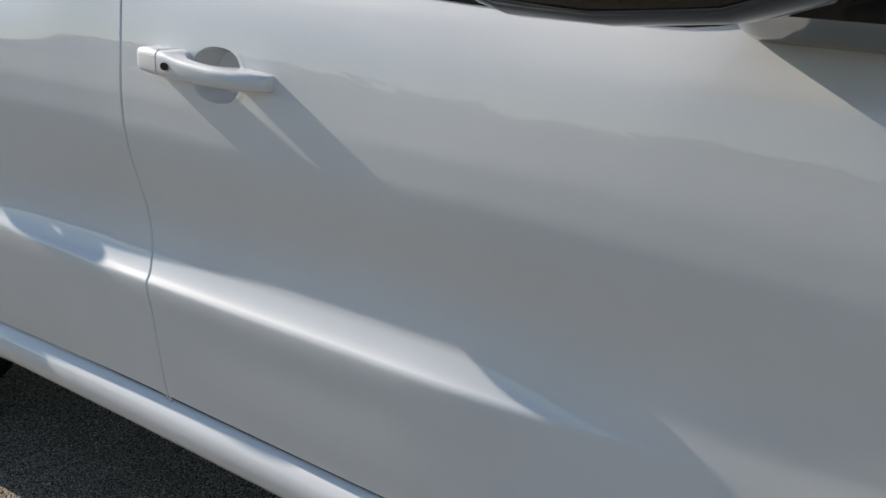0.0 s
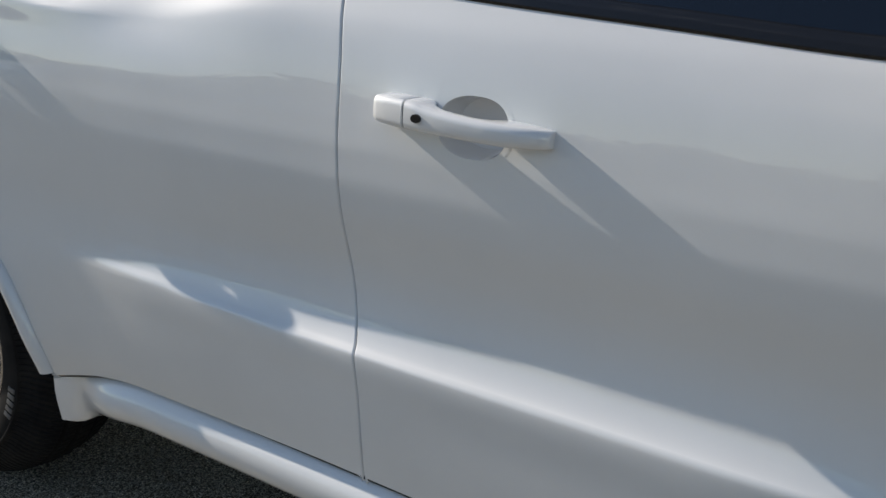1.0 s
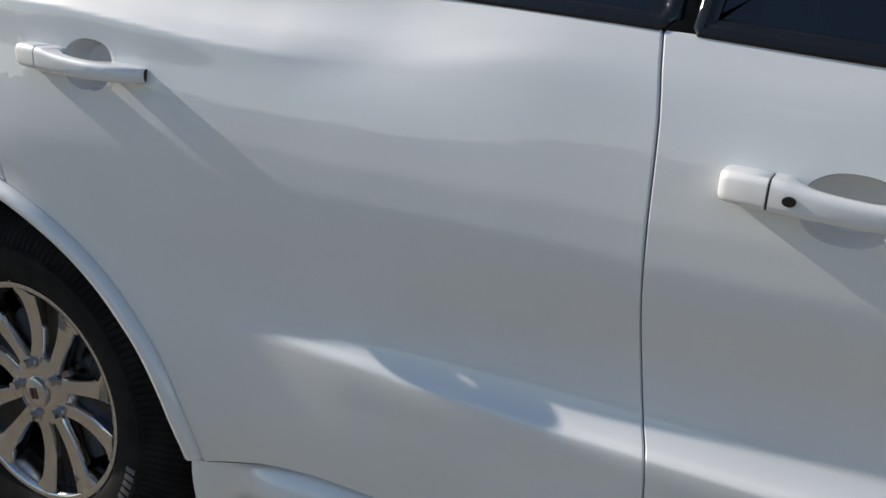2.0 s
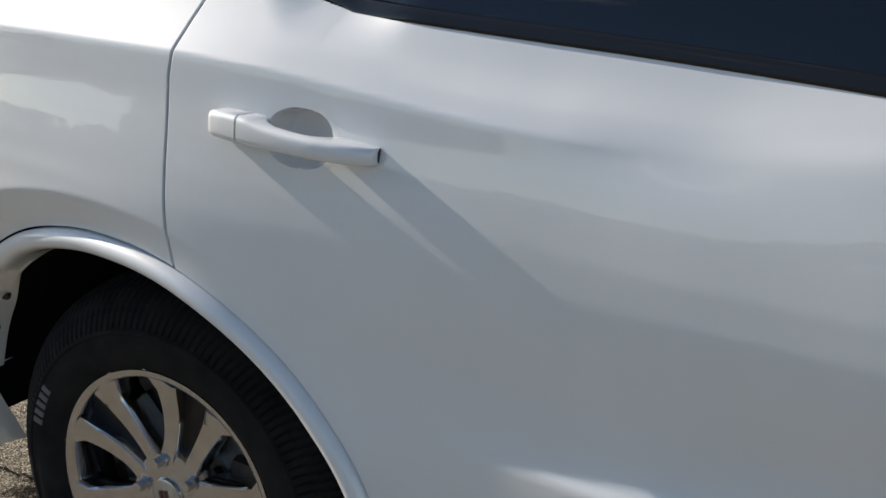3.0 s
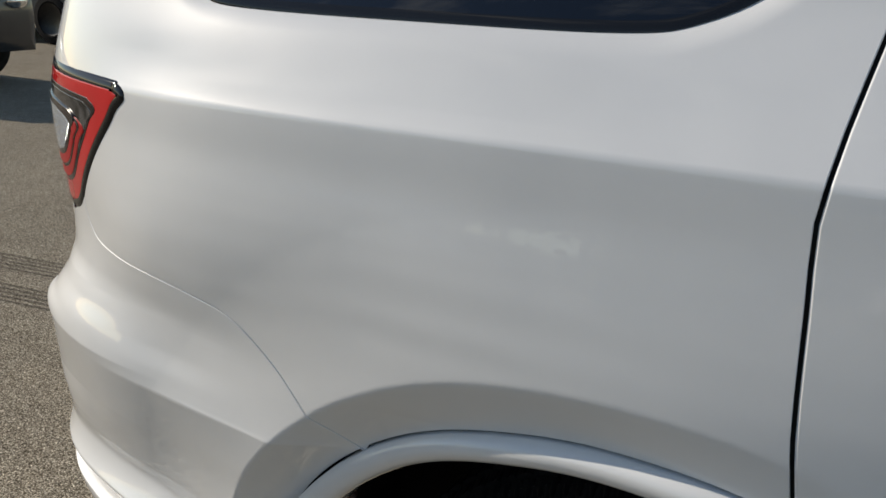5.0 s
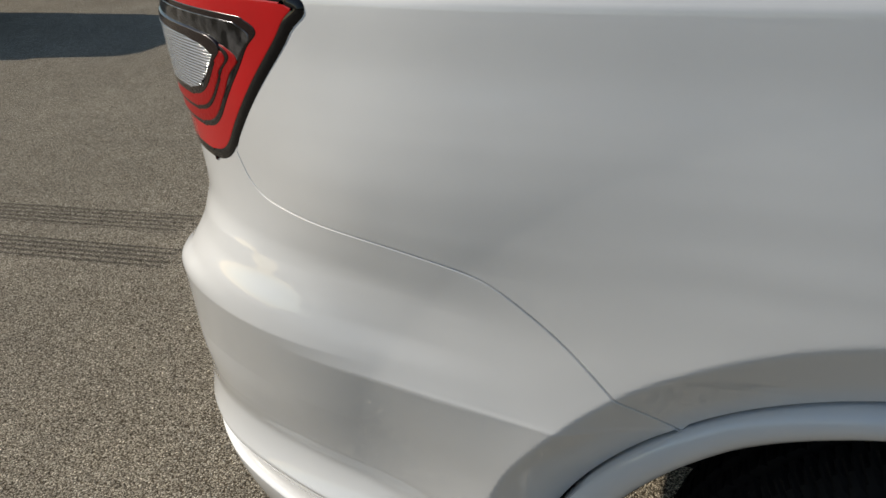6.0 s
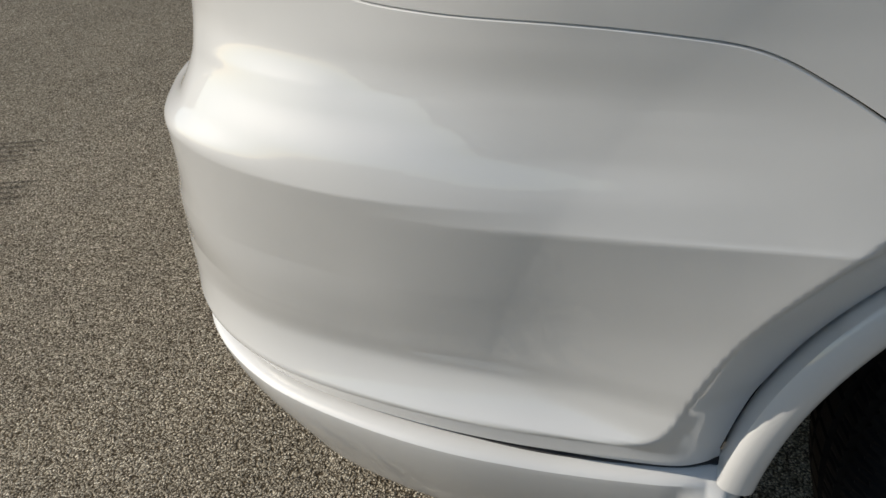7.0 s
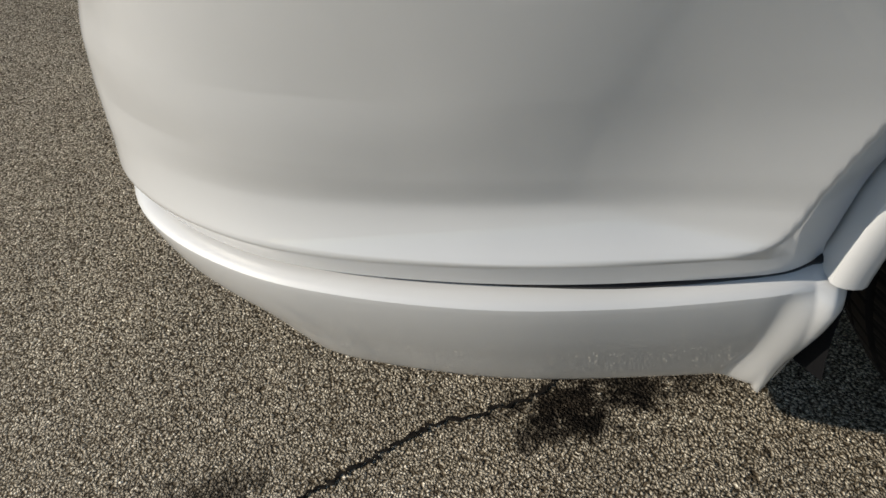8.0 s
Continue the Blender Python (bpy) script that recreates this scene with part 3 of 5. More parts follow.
def sheet(name, outline, mat, parent, label="", du=0.02, dz=0.01, off=0.0, depth=0.02, holes=(), mirror=False, edge=1.0):
    """A panel of the skin within an outline in (u, z), with rounded, folded-in edges."""
    poly = dense(list(outline), min(du, dz))
    p = np.array(poly)
    if np.sum(p[:, 0] * np.roll(p[:, 1], -1) - np.roll(p[:, 0], -1) * p[:, 1]) < 0:
        poly = poly[::-1]
    polys = [poly]
    for h in holes:          # cut the panel along an upright line through the hole, so that each half has a notch
        ph = np.array(h)
        uc = float(ph[:, 0].mean()) + 1e-4
        h = list(h)
        if np.sum(ph[:, 0] * np.roll(ph[:, 1], -1) - np.roll(ph[:, 0], -1) * ph[:, 1]) < 0:
            h = h[::-1]
        left = cut_cell(h, -99, uc, -99, 99)
        right = cut_cell(h, uc, 99, -99, 99)

        def arc(side):
            # the hole's rim within one half, from its lower to its upper end on the line
            on = [i for i, v in enumerate(side) if abs(v[0] - uc) < 1e-9]
            lo = min(on, key=lambda i: side[i][1])
            hi = max(on, key=lambda i: side[i][1])
            fw = [side[(lo + k) % len(side)] for k in range((hi - lo) % len(side) + 1)]
            bw = [side[(lo - k) % len(side)] for k in range((lo - hi) % len(side) + 1)]
            return fw if len(fw) > len(bw) else bw
        fresh = []
        for q in polys:
            for side, lo_u, hi_u in ((left, -99, uc), (right, uc, 99)):
                w = cut_cell(q, lo_u, hi_u, -99, 99)
                a = arc(side)
                for i in range(len(w)):
                    v0, v1 = w[i - 1], w[i]
                    if abs(v0[0] - uc) < 1e-9 and abs(v1[0] - uc) < 1e-9 and abs(v1[1] - v0[1]) > 0.03:
                        run = a if v1[1] > v0[1] else a[::-1]
                        w = w[:i] + run + w[i:]
                        break
                fresh.append(w)
        polys = fresh
    p = np.concatenate([np.array(w) for w in polys])
    u0, z0 = p.min(0) - 1e-4
    u1, z1 = p.max(0)
    nu, nz = int((u1 - u0) / du) + 1, int((z1 - z0) / dz) + 1
    mark = np.zeros((nu + 1, nz + 1), bool)
    q = np.concatenate([np.roll(np.array(w), -1, 0) for w in polys])
    for t in np.linspace(0, 1, 9 if not holes else 60):
        w = p * (1 - t) + q * t
        mark[((w[:, 0] - u0) / du).astype(int), ((w[:, 1] - z0) / dz).astype(int)] = True
    grow = mark.copy()
    grow[1:] |= mark[:-1]
    grow[:-1] |= mark[1:]
    grow[:, 1:] |= mark[:, :-1]
    grow[:, :-1] |= mark[:, 1:]
    cu, cz = u0 + (np.arange(nu + 1) + 0.5) * du, z0 + (np.arange(nz + 1) + 0.5) * dz
    inside = np.zeros((nu + 1, nz + 1), bool)
    gu, gz = np.meshgrid(cu, cz, indexing="ij")
    for (ax, az), (bx, bz) in zip(p, q):
        if az != bz:
            hit = ((az > gz) != (bz > gz)) & (gu < (bx - ax) * (gz - az) / (bz - az) + ax)
            inside ^= hit
    verts, index, faces = [], {}, []

    def vid(a, c):
        key = (round(a, 5), round(c, 5))
        if key not in index:
            index[key] = len(verts)
            verts.append((a, c))
        return index[key]

    seg_lo, seg_hi = np.minimum(p, q), np.maximum(p, q)
    for i in range(nu + 1):
        columns = [cut_cell(w, u0 + i * du, u0 + (i + 1) * du, -99, 99) for w in polys]
        for j in range(nz + 1):
            a0, a1, c0, c1 = u0 + i * du, u0 + (i + 1) * du, z0 + j * dz, z0 + (j + 1) * dz
            if grow[i, j]:
                touch = ((seg_hi[:, 0] >= a0) & (seg_lo[:, 0] <= a1) & (seg_hi[:, 1] >= c0) & (seg_lo[:, 1] <= c1)).any()
                if touch:
                    for r in [cut_cell(w, a0, a1, c0, c1) for w in columns if w]:
                      ids = []
                      for v in r:          # split the walk at repeated corners into simple loops
                        k = vid(*v)
                        if k in ids:
                            at = ids.index(k)
                            if len(ids) - at > 2:
                                faces.append(ids[at:])
                            ids = ids[:at]
                        ids.append(k)
                      if len(ids) > 2:
                        faces.append(ids)
                    continue
            if inside[i, j]:
                faces.append([vid(a0, c0), vid(a1, c0), vid(a1, c1), vid(a0, c1)])
    vv = np.array(verts)
    co, no = skin(vv[:, 0], vv[:, 1], off), skin_normal(vv[:, 0], vv[:, 1])
    ends = {}
    for f in faces:
        for a, c in zip(f, f[1:] + f[:1]):
            if (c, a) in ends:
                del ends[(c, a)]
            else:
                ends[(a, c)] = True
    away = np.zeros_like(co)
    for a, c in ends:
        w = np.cross(co[c] - co[a], (no[a] + no[c]) / 2)
        away[a] += w
        away[c] += w
    rim = sorted({a for e in ends for a in e})
    ln = np.linalg.norm(away[rim], axis=1, keepdims=True)
    aw = away[rim] / np.where(ln < 1e-6, 1, ln)
    pos = {v: i for i, v in enumerate(rim)}
    base, nr = len(co), len(rim)
    rc, rn = co[rim], no[rim]
    k = 0.001 * edge
    rings = [(rc + aw * k - rn * 0.45 * k, rn + aw * 0.7), (rc + aw * 1.6 * k - rn * 1.8 * k, rn * 0.3 + aw), (rc + aw * 1.6 * k - rn * depth, aw)]
    allc, alln = [co], [no]
    for c3, n3 in rings:
        allc.append(c3)
        alln.append(n3 / (np.linalg.norm(n3, axis=1, keepdims=True) + 1e-12))
    for a, c in ends:
        ia, ic = pos[a], pos[c]
        prev = (a, c)
        for s in range(3):
            nxt = (base + s * nr + ia, base + s * nr + ic)
            faces.append([prev[1], prev[0], nxt[0], nxt[1]])
            prev = nxt
    allc, alln = np.concatenate(allc), np.concatenate(alln)
    if mirror:
        allc[:, 1] = 2 * CAR_HALF - allc[:, 1]
        alln[:, 1] *= -1
        faces = [f[::-1] for f in faces]
    me = bpy.data.meshes.new(name)
    me.from_pydata(allc.tolist(), [], faces)
    me.polygons.foreach_set("use_smooth", [True] * len(me.polygons))
    me.update()
    me.normals_split_custom_set_from_vertices(alln.tolist())
    return link_mesh(name, me, mat, parent, label)


def strip(name, lines, mat, parent, label="", closed=False, mirror=False, caps=False):
    """Surface lofted through lines of (u, z, off) on the skin."""
    rings = []
    for line in lines:
        a = np.array(line)
        c = skin(a[:, 0], a[:, 1], a[:, 2])
        if mirror:
            c[:, 1] = 2 * CAR_HALF - c[:, 1]
        rings.append([tuple(v) for v in c])
    return part(name, loft(rings, closed, caps), mat, parent, label)


def lift(pts, off):
    return [(a, c, off) for a, c in pts]


# ---- ground ----
def build_ground():
    bm = bmesh.new()
    bmesh.ops.create_grid(bm, x_segments=40, y_segments=40, size=600)
    ob = part("ground", bm, ASPHALT)
    return tagged(ob, "sunlit worn grey-brown asphalt of a car lot", "asphalt", kind="structure")


build_ground()

# ---- the parked white car ----
car = thing("car", (1.4, 0.96, 0), label="parked white pearl sport utility car with black trim on asphalt", category="car")
GAP = 0.0022
B_HALF, C_HALF = 0.0034, 0.0036
c_gap = spline([0.78, 0.80, 0.90, 1.005, 1.06, 1.089, 1.185, 1.248, 1.40, 1.62], [0.115, 0.1135, 0.1005, 0.0935, 0.0897, 0.0922, 0.1105, 0.126, 0.174, 0.24])
b_gap = spline([0.42, 0.472, 0.60, 0.655, 0.70, 0.79, 0.917, 1.044, 1.11, 1.16, 1.62], [1.153, 1.151, 1.149, 1.146, 1.130, 1.116, 1.110, 1.1035, 1.093, 1.086, 1.11])
belt = spline([0.2, 0.30, 0.55, 0.667, 0.99, 1.31, 1.507, 1.70, 1.88, 2.05, 2.3], [1.172, 1.164, 1.155, 1.152, 1.139, 1.119, 1.109, 1.099, 1.096, 1.125, 1.16])
SEAM = [(0.39, 0.392), (0.44, 0.404), (0.513, 0.426), (0.60, 0.449), (0.70, 0.460), (1.0, 0.461), (1.3, 0.459), (1.6, 0.457), (2.3, 0.455)]
seam_z = spline(*zip(*SEAM))
ROOF_Z = 1.62


def arch_line(a0, a1, n=60, grow=0.0, cx=ARCH_X):
    """Arch outline from angle a0 to a1 (degrees, 0 to the front, 90 up)."""
    out = []
    for a in np.linspace(radians(a0), radians(a1), n):
        r = 0.457 + grow + (float(ARCH_EXTRA(math.cos(a))) if cx == ARCH_X else 0.0)
        out.append((cx + r * math.cos(a), ARCH_Z + r * math.sin(a)))
    return out


def column(f, z0, z1, shift=0.0, n=24):
    return [(float(f(z)) + shift, z) for z in np.linspace(z0, z1, n)]


def row(f, x0, x1, shift=0.0, n=24):
    return [(x, float(f(x)) + shift) for x in np.linspace(x0, x1, n)]


def arch_angle_of(x, z):
    return math.degrees(math.atan2(z - ARCH_Z, x - ARCH_X))


HOLE = {"front": (1.300, 0.984), "rear": (0.292, 1.016)}


def cup_outline(cx, cz, n=64, grow=1.0):
    out = []
    for i in range(n):
        a = 2 * math.pi * i / n
        ca, sa = math.cos(a), math.sin(a)
        p = 0.72 if ca > 0 else 0.95
        out.append((cx + grow * 0.047 * math.copysign(abs(ca) ** p, ca), cz + grow * 0.036 * math.copysign(abs(sa) ** 0.9, sa)))
    return out


c_meet = arch_angle_of(0.1125, 0.8165)
SEAM_ANGLE = arch_angle_of(-0.3258, 0.7278)
tip_angle = arch_angle_of(0.452, 0.412)
DOOR_F = 2.27


def rear_door_outline():
    o = arch_line(c_meet - 0.4, tip_angle, 40, GAP)
    o += row(seam_z, 0.452, float(b_gap(0.447)) - B_HALF, 0.003)
    o += column(b_gap, 0.452, float(belt(1.1)), -B_HALF)
    o += row(belt, 1.09, 0.31)[1:]
    o += smooth_line([(0.30, 1.165), (0.257, 1.174), (0.235, 1.196), (0.238, 1.222), (0.257, 1.262), (0.31, 1.36), (0.37, 1.52), (0.42, ROOF_Z)])
    o += column(c_gap, ROOF_Z, 0.821, C_HALF)
    return o


def front_door_outline():
    o = row(seam_z, float(b_gap(0.447)) + B_HALF, DOOR_F - 0.05, 0.003)
    o += smooth_line([(DOOR_F - 0.02, 0.46), (DOOR_F, 0.52), (DOOR_F + 0.01, 0.8), (DOOR_F, 1.0), (DOOR_F - 0.02, float(belt(DOOR_F - 0.02)))])
    o += row(belt, DOOR_F - 0.05, 1.12)
    o += column(b_gap, float(belt(1.1)), 0.452, B_HALF)
    return o


bump_seam = smooth_line([(U(-0.3258), 0.7278), (U(-0.371), 0.770), (U(-0.412), 0.806), (U(-0.454), 0.835), (U(-0.494), 0.8570), (U(-0.54), 0.867),
                         (U(-0.61), 0.8745), (U(-0.70), 0.8775), (U(-0.757), 0.8825), (U(-0.784), 0.895), (U(-0.796), 0.909), (U(-0.804), 0.923)], 10)


def lamp_shape(s, top, rear=U(-1.09), bottom=0.906):
    """Outline of the tail lamp moved inwards by s, its top by top."""
    zt, zb = 1.090 - top, bottom + s * 0.85
    f0, f1 = U(-0.812), U(-0.655)

    def front(z):
        return f0 + (f1 - f0) * (z - 0.925) / (1.092 - 0.925) - s
    pts = [(rear, zt + 0.008), (U(-0.90), zt + 0.006), (front(zt) - 0.050, zt + 0.003), (front(zt) - 0.024, zt - 0.0005), (front(zt) - 0.0095, zt - 0.009), (front(zt - 0.024) - 0.003, zt - 0.024), (front(zt - 0.045), zt - 0.045), (front((zt + zb) / 2), (zt + zb) / 2),
           (front(zb + 0.045), zb + 0.045), (front(zb + 0.024) - 0.002, zb + 0.022), (front(zb + 0.010) - 0.010, zb + 0.008), (front(zb) - 0.028, zb + 0.001), (front(zb) - 0.07, zb - 0.001), (rear, zb)]
    return smooth_line(pts, 8)


def lamp_rim(amount):
    # front run of the lamp's outline, evenly moved inwards
    return [(a, c) for a, c in inset(lamp_shape(0.0, 0.0), amount)][1:-1]


q_window = smooth_line([(-0.10, 1.193), (-0.30, 1.190), (-0.50, 1.190), (-0.575, 1.197), (-0.605, 1.222), (-0.60, 1.28), (-0.54, 1.42), (-0.47, 1.50),
                        (-0.40, 1.53), (-0.1, 1.54), (0.10, 1.535), (0.135, 1.50), (0.12, 1.42), (0.075, 1.30), (0.030, 1.240), (-0.03, 1.205)], 8, True)


def quarter_outline():
    o = column(c_gap, 0.823, ROOF_Z, -C_HALF)
    o += [(0.0, ROOF_Z), (-0.4, ROOF_Z), (U(-0.75), ROOF_Z), (U(-0.95), 1.5), (U(-1.03), 1.3), (U(-1.06), 1.18), (U(-1.082), 1.13)]
    o += [q for q in lamp_rim(-0.0055) if q[1] > 0.940]
    o += [(a + 0.0012, c + 0.0016) for a, c in bump_seam[::-1]]
    o += arch_line(SEAM_ANGLE - 0.35, c_meet + 0.4, 50, GAP)[1:]
    return o


def bumper_outline():
    o = [(a - 0.0010, c - 0.0012) for a, c in bump_seam]
    o += [q for q in lamp_rim(-0.0045) if q[1] < 0.930]
    o += [(UREAR + 0.01, 0.905), (UREAR + 0.01, 0.463), (U(-1.10), 0.463), (U(-1.0), 0.462)]
    o += [(U(-0.8), 0.461), (U(-0.6), 0.4615), (U(-0.494), 0.4645)]
    o += arch_line(arch_angle_of(-0.492, 0.467), SEAM_ANGLE + 0.3, 30, GAP)[1:]
    return o


rear_glass_edge = smooth_line([(0.37, 1.52), (0.31, 1.36), (0.257, 1.262), (0.238, 1.222), (0.235, 1.196), (0.257, 1.174), (0.30, 1.165)], 6) + [(0.9, 1.145), (0.9, 1.52)]
RECESSES.append((np.array(q_window), 0.007, 0.022, 99.0))
RECESSES.append((np.array(rear_glass_edge), 0.019, 0.050, 0.40))
front_door = sheet("front_door", front_door_outline(), PAINT, car, "white front passenger door", 0.018, 0.005, holes=[cup_outline(*HOLE["front"], grow=1.07)], edge=1.6)
rear_door = sheet("rear_door", rear_door_outline(), PAINT, car, "white rear passenger door", 0.012, 0.0045, holes=[cup_outline(*HOLE["rear"], grow=1.07)], edge=1.6)
quarter = sheet("quarter_panel", quarter_outline(), PAINT, car, "", 0.008, 0.0042, edge=0.5, holes=[q_window[::-1]])
bumper = sheet("rear_bumper_cover", bumper_outline(), PAINT, car, "", 0.006, 0.0038, edge=0.5)
# black strips added just behind the gaps, in place of the shade in them
for name, line in (("door_gap_shade", column(b_gap, 0.46, 1.13)), ("door_gap_shade", column(c_gap, 0.80, 1.6))):
    strip(name, [lift([(a + k, c) for a, c in line], -0.0065) for k in (-0.007, 0.007)], DARK, car, "black strip for the shade in the door gap")
strip("sill_gap_shade", [lift(row(seam_z, 0.45, 2.25, k), -0.022) for k in (-0.002, 0.010)], DARK, car, "black strip for the shade in the sill gap")
strip("seam_shade", [[(a - 0.006, c - 0.006, -0.005) for a, c in bump_seam], [(a + 0.006, c + 0.006, -0.005) for a, c in bump_seam]], DARK, car, "black strip for the shade in the bumper seam")


# ---- lower trims of the side ----
def absolute(lines):
    """Lines of (u, z, d) with d the whole offset, turned into offsets over the skin."""
    out = []
    for line in lines:
        a = np.array(line)
        out.append([(p, q, r - o) for (p, q, r), o in zip(line, offset(a[:, 0], a[:, 1]))])
    return out


def lower_lip(mirror=False):
    """Bumper's lower lip, which kicks out into a hanging winglet before the wheel."""
    run = np.linspace(UREAR + 0.01, U(-0.60), 70)
    lip_d = spline([0.289, 0.294, 0.305, 0.35, 0.40, 0.438, 0.445, 0.4495, 0.4538], [-0.052, -0.043, -0.036, -0.014, 0.008, 0.0195, 0.0205, 0.0165, 0.006])
    profile = [(0.4545, -0.006)] + [(z, float(lip_d(z))) for z in (0.4535, 0.4505, 0.448, 0.4455, 0.4425, 0.439, 0.434, 0.425, 0.413, 0.40, 0.385, 0.37, 0.355, 0.34, 0.325, 0.312, 0.303, 0.296, 0.292, 0.289)] + [(0.289, -0.09)]
    rows = []
    for z, delta in profile:
        end, ridge = -0.467 - 0.04 * (0.45 - z), -0.488 - 0.18 * (0.45 - z)
        line = []
        tail = [(U(x), 0.0) for x in np.linspace(-0.597, end, 56)] + [(U(end), 0.008), (U(end + 0.001), 0.020)]
        for u, fold in [(u, 0.0) for u in run] + tail:
            xx = float(np.interp(u, PU, PX))
            base = float(offset(min(u, U(-0.505)), 0.457))
            whole = base + delta - 0.007 * float(sstep(-0.70, -0.90, xx)) - 0.005 * float(sstep(-0.85, -0.65, xx))
            kick = 0.019 * float(sstep(ridge - 0.040, ridge, xx)) * float(sstep(0.4535, 0.425, z))
            past = min(1.0, max(0.0, (xx - ridge) / (end - ridge)))
            turn_in = 0.016 * past + 0.040 * past ** 4
            drop = -0.015 * float(sstep(-0.524, -0.516, xx)) * float(sstep(0.335, 0.287, z)) * (1 - 0.5 * past)
            lift_z = 0.007 * float(sstep(-0.66, -0.49, xx)) * float(sstep(0.40, 0.45, z)) + 0.035 * float(sstep(-0.93, -1.03, xx)) * float(sstep(0.40, 0.30, z))
            line.append((u, z + drop + lift_z, whole + kick - turn_in - fold))
        rows.append(line)
    return strip("bumper_lower_lip", absolute(rows), PAINT, car, "white lower bumper lip", mirror=mirror)


def sill(mirror=False):
    us = np.linspace(0.402, 2.36, 90)
    rows = []
    for z, d in ((0.424, -0.060), (0.429, -0.029), (0.4395, -0.0235), (0.4405, -0.020), (0.434, -0.011), (0.424, -0.001), (0.412, 0.005), (0.398, 0.006), (0.382, 0.002), (0.368, -0.009), (0.357, -0.024), (0.351, -0.04), (0.349, -0.09)):
        line = []
        for u in us:
            k = float(sstep(0.44, 0.62, u))
            top = float(seam_z(u)) - 0.0035
            zz = top - (0.4415 - z) * (0.95 + 0.1 * k)
            zz -= 0.022 * float(sstep(0.40, 0.345, z)) * float(1 - sstep(0.455, 0.54, u))
            line.append((u, zz, (d - 0.003) * k + (1 - k) * (-0.042 + 0.25 * (z - 0.39) * (z < 0.39))))
        rows.append(line)
    return strip("sill", absolute(rows), PAINT, car, "white rounded rocker sill", mirror=mirror)


def even_run(o, turn):
    """The arch's offset, made even down to its lower rear end."""
    start = np.array(arch_line(122, 123, 2, 0.0))
    o0 = float(offset(start[:1, 0], start[:1, 1])[0])
    return np.where(turn > 122, o0 + (-0.020 - o0) * (turn - 122) / 46.0, o)


def flare(mirror=False, cx=ARCH_X, a0=tip_angle + 0.6, a1=167.6):
    rows = []
    for g, d in ((-0.0012, -0.030), (-0.0012, 0.0010), (-0.0022, 0.0045), (-0.005, 0.0100), (-0.010, 0.0140), (-0.017, 0.0155), (-0.0245, 0.013), (-0.0305, 0.006), (-0.0345, -0.004), (-0.036, -0.014), (-0.038, -0.055)):
        pts = arch_line(a0, a1, 90, g, cx)
        ref = arch_line(a0, a1, 90, 0.0, cx)
        o = offset(np.array([p[0] for p in ref]), np.array([p[1] for p in ref]))
        turn = np.linspace(a0, a1, 90)
        if cx == ARCH_X:
            o = even_run(o, turn)
        proud = [1 - 0.5 * float(sstep(100, 145, k)) for k in turn]
        rows.append([(p[0], p[1], oo + (d * k if d > 0.003 else d)) for p, oo, k in zip(pts, o, proud)])
    return strip("wheel_arch_flare", absolute(rows), PAINT, car, "white wheel arch moulding", mirror=mirror)


# black strip added along the seam, where the gap itself stays hidden
us = np.linspace(0.46, 2.24, 60)
strip("sill_line", absolute([[(u, float(seam_z(u)) + h, d) for u in us] for h, d in ((-0.0075, -0.023), (-0.0060, -0.0185), (-0.0015, -0.0135), (0.0025, -0.0145), (0.0030, -0.024))]), TRIM, car, "thin black strip along the sill seam")
# black strip added behind the moulding's joint, for the shade in the slit
strip("arch_joint_shade", [lift(arch_line(tip_angle, 166, 60, g), -0.018) for g in (-0.018, 0.014)], DARK, car, "black strip for the shade in the arch joint")
lip = lower_lip()
us = np.linspace(U(-0.84), U(-0.484), 60)
strip("lip_joint", absolute([[(u, z + 0.007 * float(sstep(-0.66, -0.49, float(np.interp(u, PU, PX)))), float(offset(min(u, U(-0.505)), 0.457)) + d - 0.006 * float(1 - sstep(-0.80, -0.62, float(np.interp(u, PU, PX))))) for u in us] for z, d in ((0.4600, -0.012), (0.4590, -0.0015), (0.4560, 0.0020), (0.4530, 0.0010))]), TRIM, car, "black joint above the bumper lip")
sill_r = sill()
flare_r = flare()
front_flare = flare(False, FRONT_ARCH_X, 8, 172)

inner = []
for g, d in ((-0.0375, 0.0), (-0.039, 0.5), (-0.037, 1.0)):
    turn = np.linspace(124, 167, 48)
    ref = np.array(arch_line(124, 167, 48, 0.0))
    o = even_run(offset(ref[:, 0], ref[:, 1]), turn)
    deep = [-0.045 - d * (0.004 + 0.036 * float(sstep(124, 148, k)) - 0.010 * float(sstep(160, 186, k))) for k in turn]
    inner.append([(p[0], p[1], q + w) for p, q, w in zip(arch_line(124, 167, 48, g), o, deep)])
flange = strip("arch_inner_flange", absolute(inner), PAINT, car, "white folded inner flange")


def push_clip(place, normal):
    bm = bmesh.new()
    for r, h, off in ((0.0085, 0.003, 0.0), (0.0055, 0.003, 0.003)):
        k = bmesh.ops.create_cone(bm, cap_ends=True, segments=16, radius1=r, radius2=r * 0.8, depth=h)
        bmesh.ops.translate(bm, verts=k["verts"], vec=(0, 0, off + h / 2))
    m = Matrix.Translation(place) @ Vector(normal).to_track_quat("Z", "Y").to_matrix().to_4x4()
    bmesh.ops.transform(bm, matrix=m, verts=bm.verts)
    return part("push_clip", bm, CLIP, car, "brown push clip")


